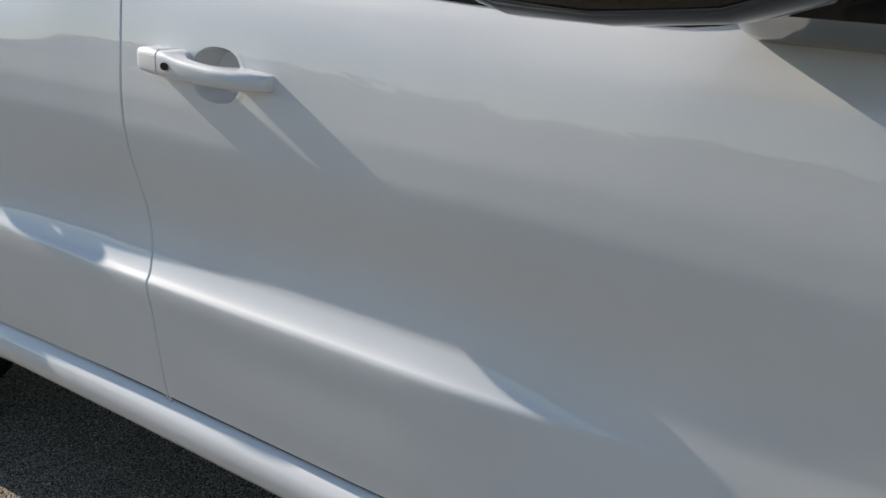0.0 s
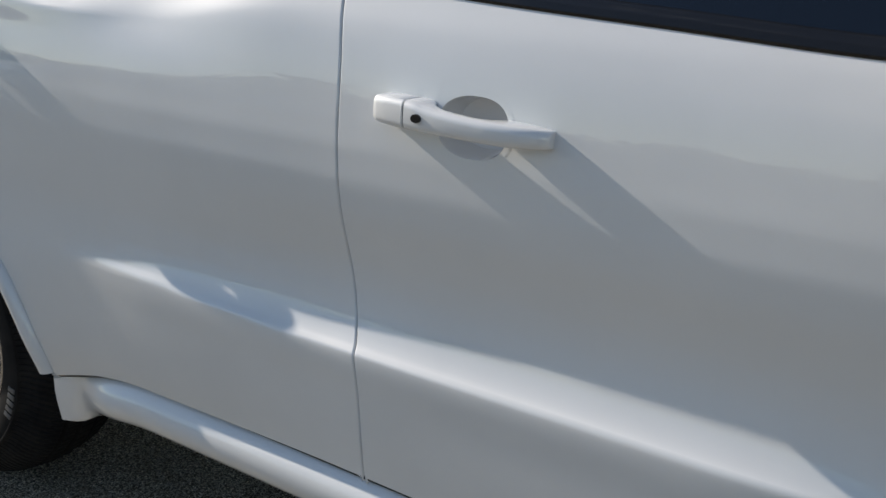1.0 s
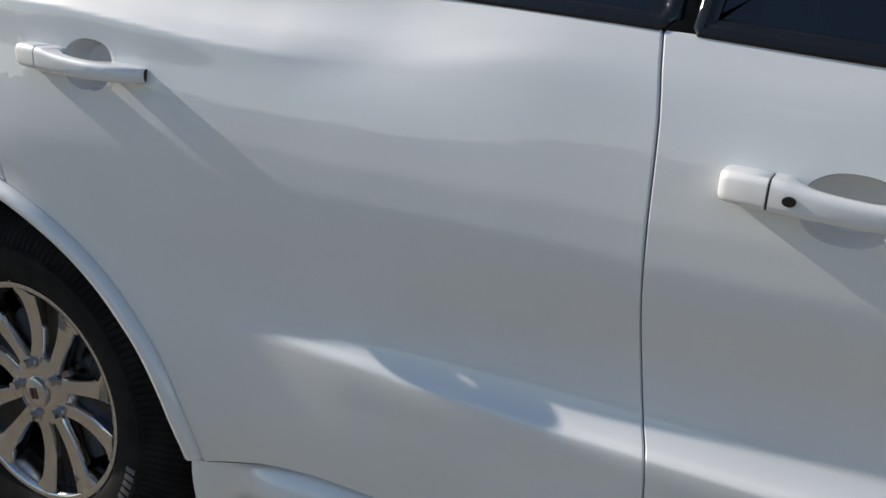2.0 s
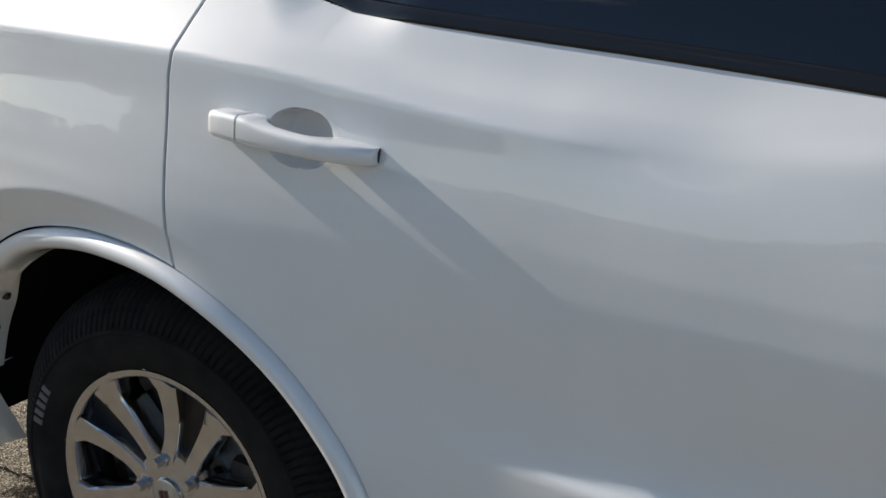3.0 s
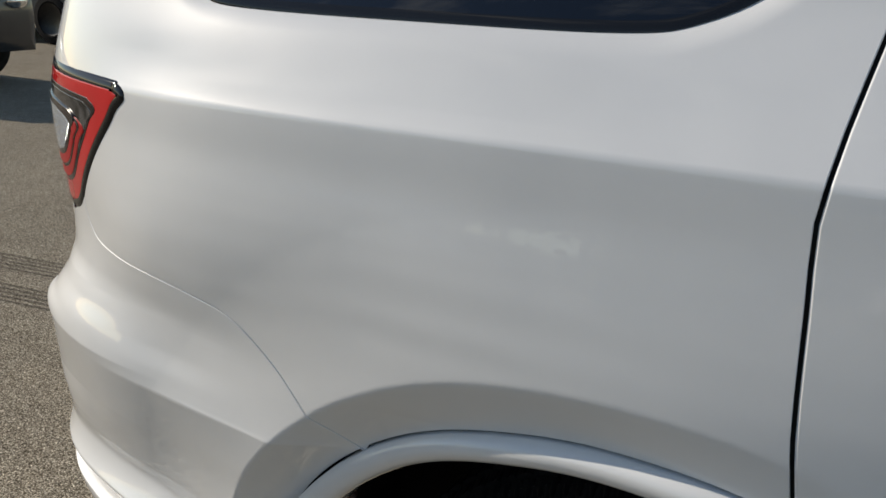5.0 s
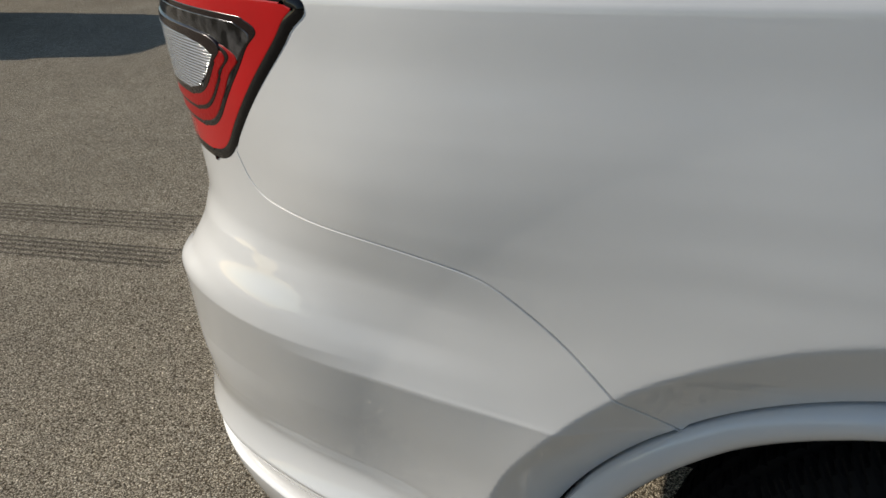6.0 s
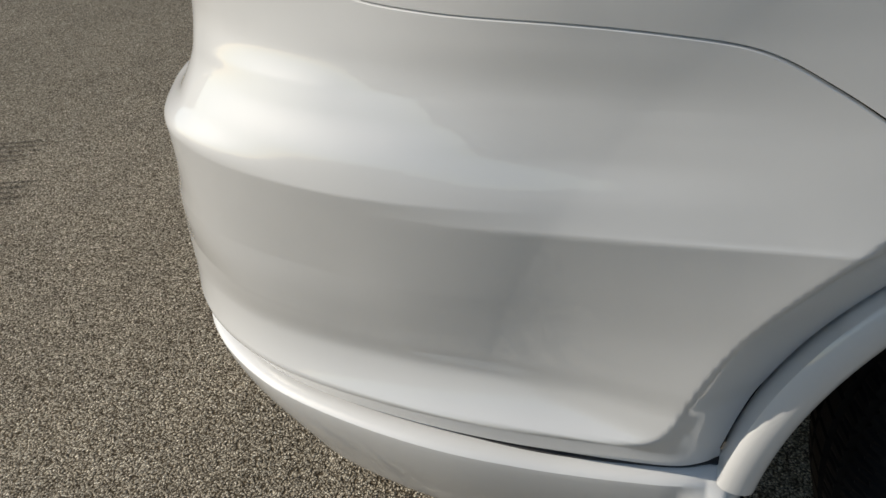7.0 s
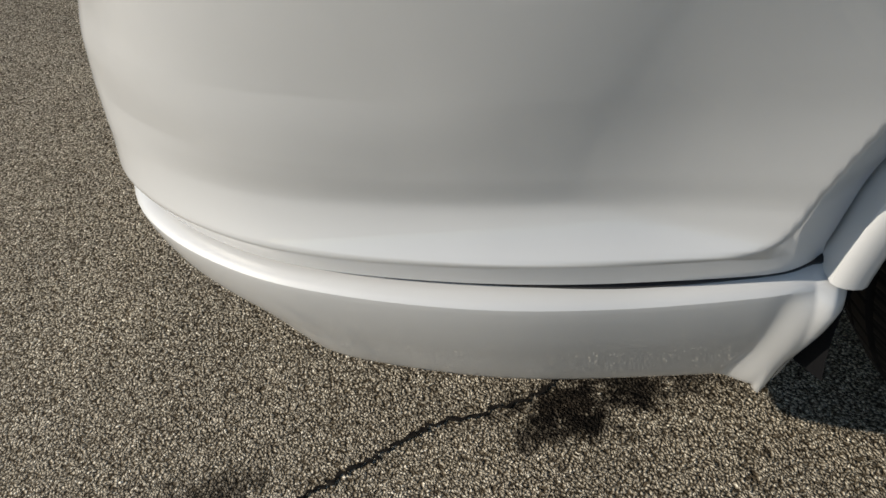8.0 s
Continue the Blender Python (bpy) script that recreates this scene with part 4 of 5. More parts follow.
def liner(cx, y_out, mirror=False):
    def at(y):
        return 2 * CAR_HALF - y if mirror else y

    def grow(a):
        return float(ARCH_EXTRA(math.cos(a))) if cx == ARCH_X else 0.0
    rings = []
    for r, y in ((0.424, y_out - 0.01), (0.435, y_out + 0.02), (0.452, y_out + 0.06), (0.452, 0.40), (0.445, 0.46), (0.0, 0.47)):
        rings.append([(cx + (r + grow(a)) * math.cos(a), at(y), ARCH_Z + 0.003 + (r + grow(a)) * math.sin(a)) for a in np.linspace(radians(-4), radians(184), 64)])
    return part("wheel_arch_liner", loft(rings, False), LINER, car, "black felt wheel arch liner")


for cx in (ARCH_X, FRONT_ARCH_X):
    for mir in (False, True):
        liner(cx, 0.055, mir)
for ang, depth in ((141.0, 0.076), (153.0, 0.088), (165.0, 0.098)):
    a = radians(ang)
    r = 0.457 - 0.0395
    push_clip((ARCH_X + r * math.cos(a), depth, ARCH_Z + r * math.sin(a)), (-math.cos(a), 0, -math.sin(a)))


# ---- front fender, front end, roof, glass ----
def fender_outline():
    o = [(DOOR_F + 0.012, 0.452), (2.40, 0.44), (2.55, 0.42)]
    o += arch_line(172, 8, 50, GAP, FRONT_ARCH_X)
    o += [(U(3.52), 0.42), (U(3.56), 0.60), (U(3.60), 0.75), (U(3.62), 0.9), (U(3.60), 0.965), (U(3.2), 0.985), (U(2.8), 1.0), (2.5, 1.02), (2.35, 1.055), (DOOR_F + 0.002, 1.074)]
    o += smooth_line([(DOOR_F + 0.005, 1.0), (DOOR_F + 0.016, 0.8), (DOOR_F + 0.006, 0.52)])
    return o


front_bumper_line = [(U(3.53), 0.30), (UFRONT - 0.005, 0.30), (UFRONT - 0.005, 0.93), (U(3.75), 0.93), (U(3.63), 0.9), (U(3.61), 0.75), (U(3.57), 0.60)]
tailgate_line = [(UREAR + 0.005, 0.915), (U(-1.125), 0.915), (U(-1.125), 1.18), (UREAR + 0.005, 1.18)]
rear_glass_line = [(UREAR + 0.005, 1.19), (U(-1.10), 1.19), (U(-1.08), 1.3), (U(-1.03), 1.5), (U(-1.0), 1.6), (UREAR + 0.005, 1.6)]
sheet("front_fender", fender_outline(), PAINT, car, "", 0.03, 0.02)
sheet("front_bumper_cover", front_bumper_line, PAINT, car, "", 0.03, 0.02)
sheet("tailgate", tailgate_line, PAINT, car, "", 0.03, 0.02)
sheet("rear_window", rear_glass_line, GLASS, car, "dark tinted rear glass", 0.04, 0.03, off=-0.004)

# far side of the car
sheet("front_door", front_door_outline(), PAINT, car, "white driver door", 0.04, 0.02, mirror=True)
sheet("rear_door", rear_door_outline(), PAINT, car, "white rear door", 0.04, 0.02, mirror=True)
sheet("quarter_panel", quarter_outline(), PAINT, car, "", 0.03, 0.02, holes=[q_window[::-1]], mirror=True)
sheet("rear_bumper_cover", bumper_outline(), PAINT, car, "", 0.03, 0.02, mirror=True)
sheet("front_fender", fender_outline(), PAINT, car, "", 0.04, 0.02, mirror=True)
sheet("front_bumper_cover", front_bumper_line, PAINT, car, "", 0.04, 0.02, mirror=True)
sheet("tailgate", tailgate_line, PAINT, car, "", 0.03, 0.02, mirror=True)
sheet("rear_window", rear_glass_line, GLASS, car, "dark tinted rear glass", 0.04, 0.03, off=-0.004, mirror=True)
lower_lip(True), sill(True), flare(True), flare(True, FRONT_ARCH_X, 8, 172)


def roof():
    rings = []
    for u in np.linspace(U(-0.98), 1.62, 40):
        half = []
        for z in (1.61, 1.65, 1.69, 1.72):
            half.append(tuple(skin(np.array(u), np.array(z))))
        x, y, _ = half[-1]
        drop = 0.10 * float(sstep(1.1, 1.9, u)) ** 1.5 + 0.05 * float(sstep(-0.5, -1.3, u))
        half = [(p[0], p[1], p[2] - drop * (i + 1) / 5) for i, p in enumerate(half)]
        y = half[-1][1]
        for k in (0.15, 0.4, 0.7, 1.0):
            yy = y + (CAR_HALF - y) * k
            half.append((half[3][0], yy, 1.72 - drop + 0.035 * (1 - (1 - k) ** 2)))
        rings.append(half + [(p[0], 2 * CAR_HALF - p[1], p[2]) for p in half[-2::-1]])
    return part("roof", loft(rings, False), PAINT, car)


roof()


def crossed(name, stations, mat, label="", crown=0.03):
    """Surface between a line on one side and its mirror image, crowned in the middle."""
    rings = []
    for x, y, z, fwd in stations:
        ring = []
        for k in np.linspace(-1, 1, 13):
            c = 1 - k * k
            ring.append((x + fwd * c, CAR_HALF + k * (CAR_HALF - y), z + crown * c))
        rings.append(ring)
    return part(name, loft(rings, False), mat, car, label)


crossed("hood", [(2.36, 0.10, 1.055, 0.12), (2.7, 0.09, 1.02, 0.08), (3.2, 0.09, 0.99, 0.05), (3.6, 0.15, 0.955, 0.10), (3.74, 0.26, 0.93, 0.12)], PAINT, "", 0.06)
crossed("windshield", [(2.36, 0.16, 1.06, 0.12), (2.0, 0.20, 1.34, 0.08), (1.60, 0.26, 1.63, 0.03)], GLASS, "dark laminated windshield", 0.035)
for nm, lo, hi in (("underbody_tray", (0.46, 0.24, 0.21), (2.56, 1.68, 0.36)), ("rear_axle_cover", (-0.80, 0.60, 0.30), (0.45, 1.32, 0.42)), ("engine_undertray", (2.58, 0.5, 0.26), (3.7, 1.42, 0.42))):
    part(nm, box(bmesh.new(), lo, hi, 0.03), DARK, car, "black underbody panel")
bm = bmesh.new()
box(bm, (0.5, 0.12, 0.40), (2.5, 1.80, 0.56), 0.02)
part("cabin_floor", bm, FABRIC, car)
for px, py in ((1.35, 0.35), (1.35, 1.05), (0.45, 0.25), (0.45, 0.75), (0.45, 1.25)):
    bm = bmesh.new()
    box(bm, (px, py, 0.56), (px + 0.5, py + 0.5, 0.76), 0.05)
    box(bm, (px - 0.12, py, 0.66), (px + 0.06, py + 0.5, 1.26), 0.05)
    box(bm, (px - 0.10, py + 0.12, 1.27), (px, py + 0.38, 1.44), 0.04)
    part("seat", bm, FABRIC, car, "dark cloth seat")


# ---- side windows: seals and tinted panes ----
def rear_window_line():
    o = row(belt, 0.31, 1.085, 0.0, 40)
    o += [(1.10, 1.148), (1.102, 1.16), (1.11, 1.3), (1.118, 1.45), (1.12, 1.54), (1.10, 1.57)]
    o += [(x, 1.575 - 0.01 * ((0.8 - x) / 0.4) ** 2) for x in np.linspace(1.05, 0.50, 12)]
    o += [(0.44, 1.55), (0.395, 1.50), (0.355, 1.43)]
    o += smooth_line([(0.325, 1.37), (0.260, 1.262), (0.241, 1.222), (0.238, 1.196), (0.260, 1.177), (0.295, 1.167)])
    return o


def front_window_line():
    o = row(belt, 1.125, 2.17, 0.0, 40)
    o += [(2.19, 1.15), (2.17, 1.17), (2.05, 1.25), (1.85, 1.40), (1.66, 1.53), (1.58, 1.565), (1.5, 1.575)]
    o += [(1.3, 1.578), (1.18, 1.575), (1.155, 1.56), (1.145, 1.45), (1.135, 1.3), (1.122, 1.16), (1.12, 1.14)]
    return o


def window(name, line, parent, width=0.03, mirror=False, label="dark tinted glass"):
    line = [tuple(p) for p in line]
    p = np.array(line)
    if np.sum(p[:, 0] * np.roll(p[:, 1], -1) - np.roll(p[:, 0], -1) * p[:, 1]) < 0:
        line = line[::-1]
    rows = [lift(inset(line, a), d) for a, d in ((-0.001, -0.012), (-0.0005, 0.001), (0.003, 0.0035), (0.010, 0.0035), (width * 0.55, 0.0015), (width - 0.003, 0.0), (width, -0.003), (width, -0.016))]
    seal = strip("window_seal", rows, GLOSS_BLACK, parent, "black rubber window seal", True, mirror)
    pane = sheet(name, inset(line, width - 0.003), GLASS, parent, label, 0.04, 0.03, off=-0.009, depth=0.004, mirror=mirror)
    return seal, pane


for mir in (False, True):
    door_f, door_r = (front_door, rear_door) if not mir else (bpy.data.objects["front_door.001"], bpy.data.objects["rear_door.001"])
    window("window_pane", rear_window_line(), door_r, 0.018, mir)
    window("window_pane", front_window_line(), door_f, 0.020, mir)
    window("quarter_window", q_window, car, 0.008, mir)
    bar = [(0.296, 1.19), (0.300, 1.30), (0.305, 1.34)]
    strip("window_divider", [[(a - 0.012 + 0.02 * (c - 1.19), c, 0.0) for a, c in bar], [(a - 0.010, c, 0.003) for a, c in bar], [(a + 0.012, c, 0.003) for a, c in bar], [(a + 0.015, c, -0.004) for a, c in bar]], GLOSS_BLACK, door_r, "black window divider", mirror=mir)
    post = [(float(b_gap(z)), z) for z in np.linspace(1.145, 1.6, 14)]
    strip("pillar_cover", [lift([(a - 0.018, c) for a, c in post], -0.010), lift([(a - 0.016, c) for a, c in post], -0.001), lift([(a + 0.016, c) for a, c in post], -0.001), lift([(a + 0.018, c) for a, c in post], -0.010)], GLOSS_BLACK, door_f, "black pillar cover", mirror=mir)


# ---- door handles ----
def rounded_ring(x, z0, z1, o0, o1, r, base_d, n=5):
    """Closed ring in the plane x: heights z0..z1, outward o0..o1, corner radius r."""
    ring = []
    corners = ((z1, o1, 0), (z1, o0, 90), (z0, o0, 180), (z0, o1, 270))
    r = min(r, (z1 - z0) / 2.01, (o1 - o0) / 2.01)
    for zc, oc, start in corners:
        cz = zc - r if zc == z1 else zc + r
        coo = oc - r if oc == o1 else oc + r
        for k in range(n):
            a = radians(start + 90 * k / (n - 1))
            ring.append((x, -(base_d + coo + r * math.cos(a)), cz + r * math.sin(a)))
    return ring


def handle(door, x0, z_mid, slope, key, reach=1.0):
    """Pull handle: fixed cap at the rear, bowed strap, sunken cup behind."""
    length, cap = 0.224, 0.049

    def mid(x):
        return z_mid + slope * (x - x0)
    d0 = float(offset(np.array(x0 + 0.1), np.array(z_mid)))
    rings = []
    for t, o, h in ((0.0, 0.012, 0.010), (0.0, 0.022, 0.0118), (0.001, 0.028, 0.0134), (0.004, 0.0325, 0.0150), (0.010, 0.0345, 0.0162), (0.03, 0.0375, 0.0168), (cap - 0.0016, 0.0395, 0.0168), (cap - 0.0008, 0.0385, 0.0162), (cap - 0.0008, 0.03, 0.013)):
        x = x0 + t
        rings.append(rounded_ring(x, mid(x) - h, mid(x) + h, -0.012, o * reach, 0.008, d0))
    part("handle_cap", loft(rings, True, True), PAINT, door, "white handle end cap")
    rings = []
    f_out = spline([cap, 0.07, 0.11, 0.15, 0.18, 0.205, 0.217, length], [0.0395, 0.0415, 0.0430, 0.0420, 0.0380, 0.0300, 0.0225, 0.0150])
    f_in = spline([cap, 0.066, 0.078, 0.10, 0.135, 0.152, 0.164, 0.174, length], [-0.012, -0.012, 0.008, 0.018, 0.019, 0.013, 0.000, -0.012, -0.012])
    f_top = spline([cap, 0.060, 0.075, 0.095, 0.13, 0.17, 0.20, length], [0.0168, 0.0164, 0.0142, 0.0120, 0.0102, 0.0094, 0.0090, 0.0070])
    f_bot = spline([cap, 0.08, 0.13, 0.18, length], [-0.0168, -0.0166, -0.0158, -0.0148, -0.0125])
    ts = list(np.linspace(cap + 0.0016, length - 0.004, 44)) + [length - 0.002, length - 0.0005, length]
    shrink = {len(ts) - 3: 0.98, len(ts) - 2: 0.95, len(ts) - 1: 0.92}
    for i, t in enumerate(ts):
        x, k = x0 + t, shrink.get(i, 1.0)
        hi, lo = float(f_top(t)) * k, float(f_bot(t)) * k
        rings.append(rounded_ring(x, mid(x) + lo, mid(x) + hi, float(f_in(t)) * reach, float(f_out(t)) * reach - (1 - k) * 0.008, 0.0085, d0))
    part("door_handle", loft(rings, True, True), PAINT, door, "white bowed pull handle")
    # thin dark joint between cap and strap, and at the far end
    for t, h in ((cap, 0.0154), (length + 0.0004, 0.0)):
        x = x0 + t
        lo, hi, o, e = (-h - 0.0008, h * 0.98, 0.0375 * reach, 0.0012) if t < 0.1 else (float(f_bot(length)) * 0.95, float(f_top(length)) * 0.9, 0.0, 0.0002)
        part("handle_joint", loft([rounded_ring(x + k, mid(x) + lo, mid(x) + hi, -0.012, o, 0.0085, d0) for k in (-e, e)], True, True), TRIM, door, "dark handle gasket")
    if key:
        x = x0 + cap + 0.021
        bm = bmesh.new()
        k = bmesh.ops.create_cone(bm, cap_ends=True, segments=24, radius1=0.0056, radius2=0.0052, depth=0.006)
        bmesh.ops.rotate(bm, verts=bm.verts, cent=(0, 0, 0), matrix=Matrix.Rotation(radians(90), 3, "X"))
        bmesh.ops.scale(bm, verts=bm.verts, vec=(1.25, 1, 0.95))
        bmesh.ops.translate(bm, verts=bm.verts, vec=(x, -(d0 + 0.0413 * reach), mid(x) - 0.0005))
        part("key_cylinder", bm, GLOSS_BLACK, door, "black lock button")


def cup(door, cx, cz):
    rings = []
    for g, dep in ((1.14, 0.0002), (1.06, 0.0002), (0.992, 0.0002), (0.985, -0.0004), (0.975, -0.0022), (0.958, -0.0070), (0.935, -0.016), (0.90, -0.028), (0.80, -0.040), (0.5, -0.045), (0.2, -0.046), (0.01, -0.046)):
        o = cup_outline(cx, cz, 64, g)
        c = skin(np.array([p[0] for p in o]), np.array([p[1] for p in o]), dep)
        rings.append([tuple(v) for v in c])
    return part("handle_cup", loft(rings), PAINT, door, "white sunken finger cup")


handle(front_door, 1.179, 0.995, -0.032, True, 0.95)
cup(front_door, *HOLE["front"])
handle(rear_door, 0.177, 1.0215, -0.030, False, 0.92)
cup(rear_door, *HOLE["rear"])


# ---- tail lamp ----
lamp_body = sheet("tail_lamp", lamp_shape(0.0, 0.0), LAMP_BLACK, car, "red and black wrap-around tail lamp", 0.01, 0.01, off=-0.003, depth=0.03)
strip("lamp_gasket", [lift(lamp_rim(k), d) for k, d in ((-0.0058, -0.006), (-0.0052, -0.0005), (-0.002, 0.0018), (0.004, 0.0022), (0.0085, 0.0010), (0.0088, -0.003))], LAMP_BLACK, lamp_body, "black lamp gasket")
sheet("outer_lens", lamp_rim(0.0080), LENS_RED, lamp_body, "glossy red outer lens", 0.006, 0.005, off=0.0020, depth=0.006, edge=1.6)
for i, (s, top, mat, nm) in enumerate(((0.040, 0.024, LENS_DARK, "lamp_divider"), (0.045, 0.030, LAMP_CAVITY, "lamp_cavity"), (0.047, 0.054, LENS_DEEP, "inner_lens"), (0.062, 0.052, LENS_DARK, "lamp_divider"), (0.067, 0.054, LENS_DEEP, "inner_lens"), (0.082, 0.046, LENS_DARK, "lamp_divider"), (0.091, 0.056, LENS_CLEAR, "reverse_lens"))):
    sheet(nm, lamp_shape(s, top), mat, lamp_body, "ribbed clear reversing lens" if nm == "reverse_lens" else "", 0.005, 0.004, off=0.0027 + 0.0007 * i, depth=0.003)
lamp_l = sheet("tail_lamp", lamp_shape(0.0, 0.0), LAMP_BLACK, car, "red and black wrap-around tail lamp", 0.03, 0.02, off=-0.002, mirror=True)
sheet("outer_lens", lamp_shape(0.021, 0.022), LENS_RED, lamp_l, "glossy red outer lens", 0.03, 0.02, off=0.004, mirror=True)


# ---- wing mirror ----
def wing_mirror():
    # housing: rings from the glass rim forwards
    n3 = Vector((-0.88, 0.45, 0.14)).normalized()
    side = n3.cross(Vector((0, 0, 1))).normalized()      # towards the outer end or the door
    if side.y > 0:
        side = -side
    up = side.cross(n3).normalized()
    if up.z < 0:
        up = -up
    mid = Vector((1.886, -0.168, 1.207))

    def outline(w, h, r, n=6):
        pts = []
        for cx, cy, st in ((w - r, h - r, 0), (-w + r, h - r, 90), (-w + r, -h + r, 180), (w - r, -h + r, 270)):
            for k in range(n):
                a = radians(st + 90 * k / (n - 1))
                pts.append((cx + r * math.cos(a), cy + r * math.sin(a)))
        return pts
    fwd = Vector((1, 0.02, 0))
    rings = []
    for dist, w, h, r in ((0.004, 0.100, 0.082, 0.03), (-0.004, 0.103, 0.085, 0.033), (0.0, 0.110, 0.092, 0.038), (0.02, 0.116, 0.098, 0.045), (0.07, 0.117, 0.098, 0.055), (0.13, 0.110, 0.090, 0.06), (0.18, 0.094, 0.074, 0.06), (0.205, 0.07, 0.052, 0.05), (0.212, 0.03, 0.02, 0.02)):
        t = min(1.0, max(0.0, dist) / 0.12)
        s2 = side.lerp(Vector((0, -1, 0)), t).normalized()
        u2 = up.lerp(Vector((0, 0, 1)), t).normalized()
        c = mid + fwd * dist
        rings.append([tuple(c + s2 * a + u2 * b2) for a, b2 in outline(w, h, r)])
    bm = loft(rings, True, True)
    house = part("wing_mirror", bm, GLOSS_BLACK, car, "black wing mirror housing")
    c = mid - fwd * 0.001 + n3 * 0.004
    bm = bmesh.new()
    vs = [bm.verts.new(c + side * a + up * (b2 + 0.008)) for a, b2 in outline(0.096, 0.070, 0.028)]
    bm.faces.new(vs)
    part("mirror_glass", bm, MIRROR, house, "silvered mirror glass", False)
    # clear signal strip along the lower outer end
    rings = []
    for k in (-0.011, -0.008, 0.008, 0.011):
        ring = []
        for t in np.linspace(0, 1, 20):
            x = 1.860 + 0.14 * t
            bulge = 0.0 if abs(k) > 0.009 else 0.006
            y = -0.286 + 0.02 * (t - 0.35) ** 2 - bulge
            ring.append((x, y, 1.139 + k * (1 - 0.4 * t) + 0.004 * t))
        rings.append(ring)
    part("signal_lens", loft(rings, False), SIGNAL, house, "clear turn signal lens")
    bm = loft([[(2.040 + w * a, y, z + h * c) for a, c in outline(1, 1, 0.35)] for w, h, y, z in ((0.085, 0.045, -0.12, 1.165), (0.078, 0.040, -0.07, 1.150), (0.080, 0.040, -0.025, 1.138), (0.088, 0.045, 0.02, 1.135), (0.09, 0.045, 0.07, 1.135))], True, True)
    part("mirror_arm", bm, GLOSS_BLACK, house, "black mirror foot")
    return house


wing_mirror()


# ---- wheels ----
WHEEL_R, RIM_R = 0.368, 0.236


def build_wheel(name):
    w = part(name, disc_loft([(0.20, 0.05), (0.228, 0.045), (0.228, 0.22), (0.20, 0.22)], 72, (0, 0, 0)), POCKET, car, "alloy wheel with ten machined spokes")
    # tyre: lathe with tread ribs and cross grooves
    n = 720
    prof = [(0.210, 0.016, 0), (0.2205, 0.0095, 0), (0.2275, 0.002, 0), (0.237, -0.0025, 0), (0.256, -0.0075, 0), (0.272, -0.009, 0), (0.283, -0.0075, 0), (0.286, -0.0095, 0), (0.290, -0.0085, 0), (0.292, -0.005, 0), (0.300, -0.001, 1), (0.312, 0.006, 1), (0.325, 0.014, 1), (0.337, 0.024, 1),
            (0.347, 0.035, 1), (0.3545, 0.047, 1), (0.359, 0.060, 1), (0.350, 0.062, 0), (0.350, 0.069, 0), (0.3615, 0.071, 2), (0.364, 0.094, 2), (0.355, 0.096, 0), (0.355, 0.104, 0), (0.366, 0.106, 3), (0.366, 0.136, 3), (0.355, 0.138, 0), (0.355, 0.146, 0),
            (0.364, 0.148, 2), (0.3615, 0.172, 2), (0.350, 0.174, 0), (0.350, 0.181, 0), (0.359, 0.183, 1), (0.347, 0.210, 1), (0.325, 0.230, 1), (0.30, 0.244, 0), (0.262, 0.25, 0), (0.228, 0.235, 0)]
    verts, faces = [], []
    for i in range(n):
        for r, d, kind in prof:
            ph = i
            if kind == 1 and (ph + int(d * 110)) % 5 == 0:
                r -= 0.0075
            elif kind == 2 and (ph + int(d * 200)) % 7 == 0:
                r -= 0.005
            elif kind == 3 and (ph + int(d * 260)) % 8 == 0:
                r -= 0.003
            a = 2 * math.pi * i / n
            verts.append((r * math.cos(a), d, r * math.sin(a)))
    m = len(prof)
    for i in range(n):
        for j in range(m - 1):
            a, c = i * m + j, ((i + 1) % n) * m + j
            faces.append((a, a + 1, c + 1, c))
    me = bpy.data.meshes.new("tyre")
    me.from_pydata(verts, [], faces)
    me.update()
    bm = bmesh.new()
    bm.from_mesh(me)
    bpy.data.meshes.remove(me)
    part("tyre", bm, RUBBER, w, "black road tyre with ribbed tread")
    # raised marks on the sidewall that cannot be read
    for base, count in ((152, 5), (-28, 5)):
        for i in range(count):
            a = radians(base + i * 3.6)
            bm = bmesh.new()
            box(bm, (-0.0055, -0.0100, 0.262), (0.0055, -0.0060, 0.282), 0.0012)
            bmesh.ops.rotate(bm, verts=bm.verts, cent=(0, 0, 0), matrix=Matrix.Rotation(radians(90) - a, 3, "Y"))
            part("sidewall_mark", bm, RUBBER_MARK, w, "raised grey sidewall mark")
    part("rim_lip", disc_loft([(0.198, 0.05), (0.204, 0.020), (0.2075, 0.0105), (0.2095, 0.0080), (0.217, 0.0058), (0.2200, 0.0065), (0.2215, 0.009), (0.2215, 0.02)], 96, (0, 0, 0)), ALLOY, w, "machined rim lip")
    part("barrel", disc_loft([(0.216, 0.02), (0.208, 0.05), (0.200, 0.09), (0.198, 0.2)], 72, (0, 0, 0)), ALLOY, w, "bright inner barrel")
    part("hub", disc_loft([(0.001, 0.020), (0.032, 0.020), (0.052, 0.022), (0.070, 0.028), (0.078, 0.045), (0.078, 0.10)], 40, (0, 0, 0)), ALLOY, w)
    part("centre_cap", disc_loft([(0.001, 0.011), (0.024, 0.0115), (0.029, 0.014), (0.0305, 0.02)], 36, (0, 0, 0)), CAPGREY, w, "silver centre cap")
    for k in (-0.0065, 0.0045):
        bm = bmesh.new()
        box(bm, (k - 0.0035, 0.0095, -0.011), (k + 0.0035, 0.0118, 0.011), 0.0006)
        bmesh.ops.rotate(bm, verts=bm.verts, cent=(0, 0, 0), matrix=Matrix.Rotation(radians(-14), 3, "Y"))
        part("cap_bar", bm, EMBLEM, w, "dark red bar on the cap")
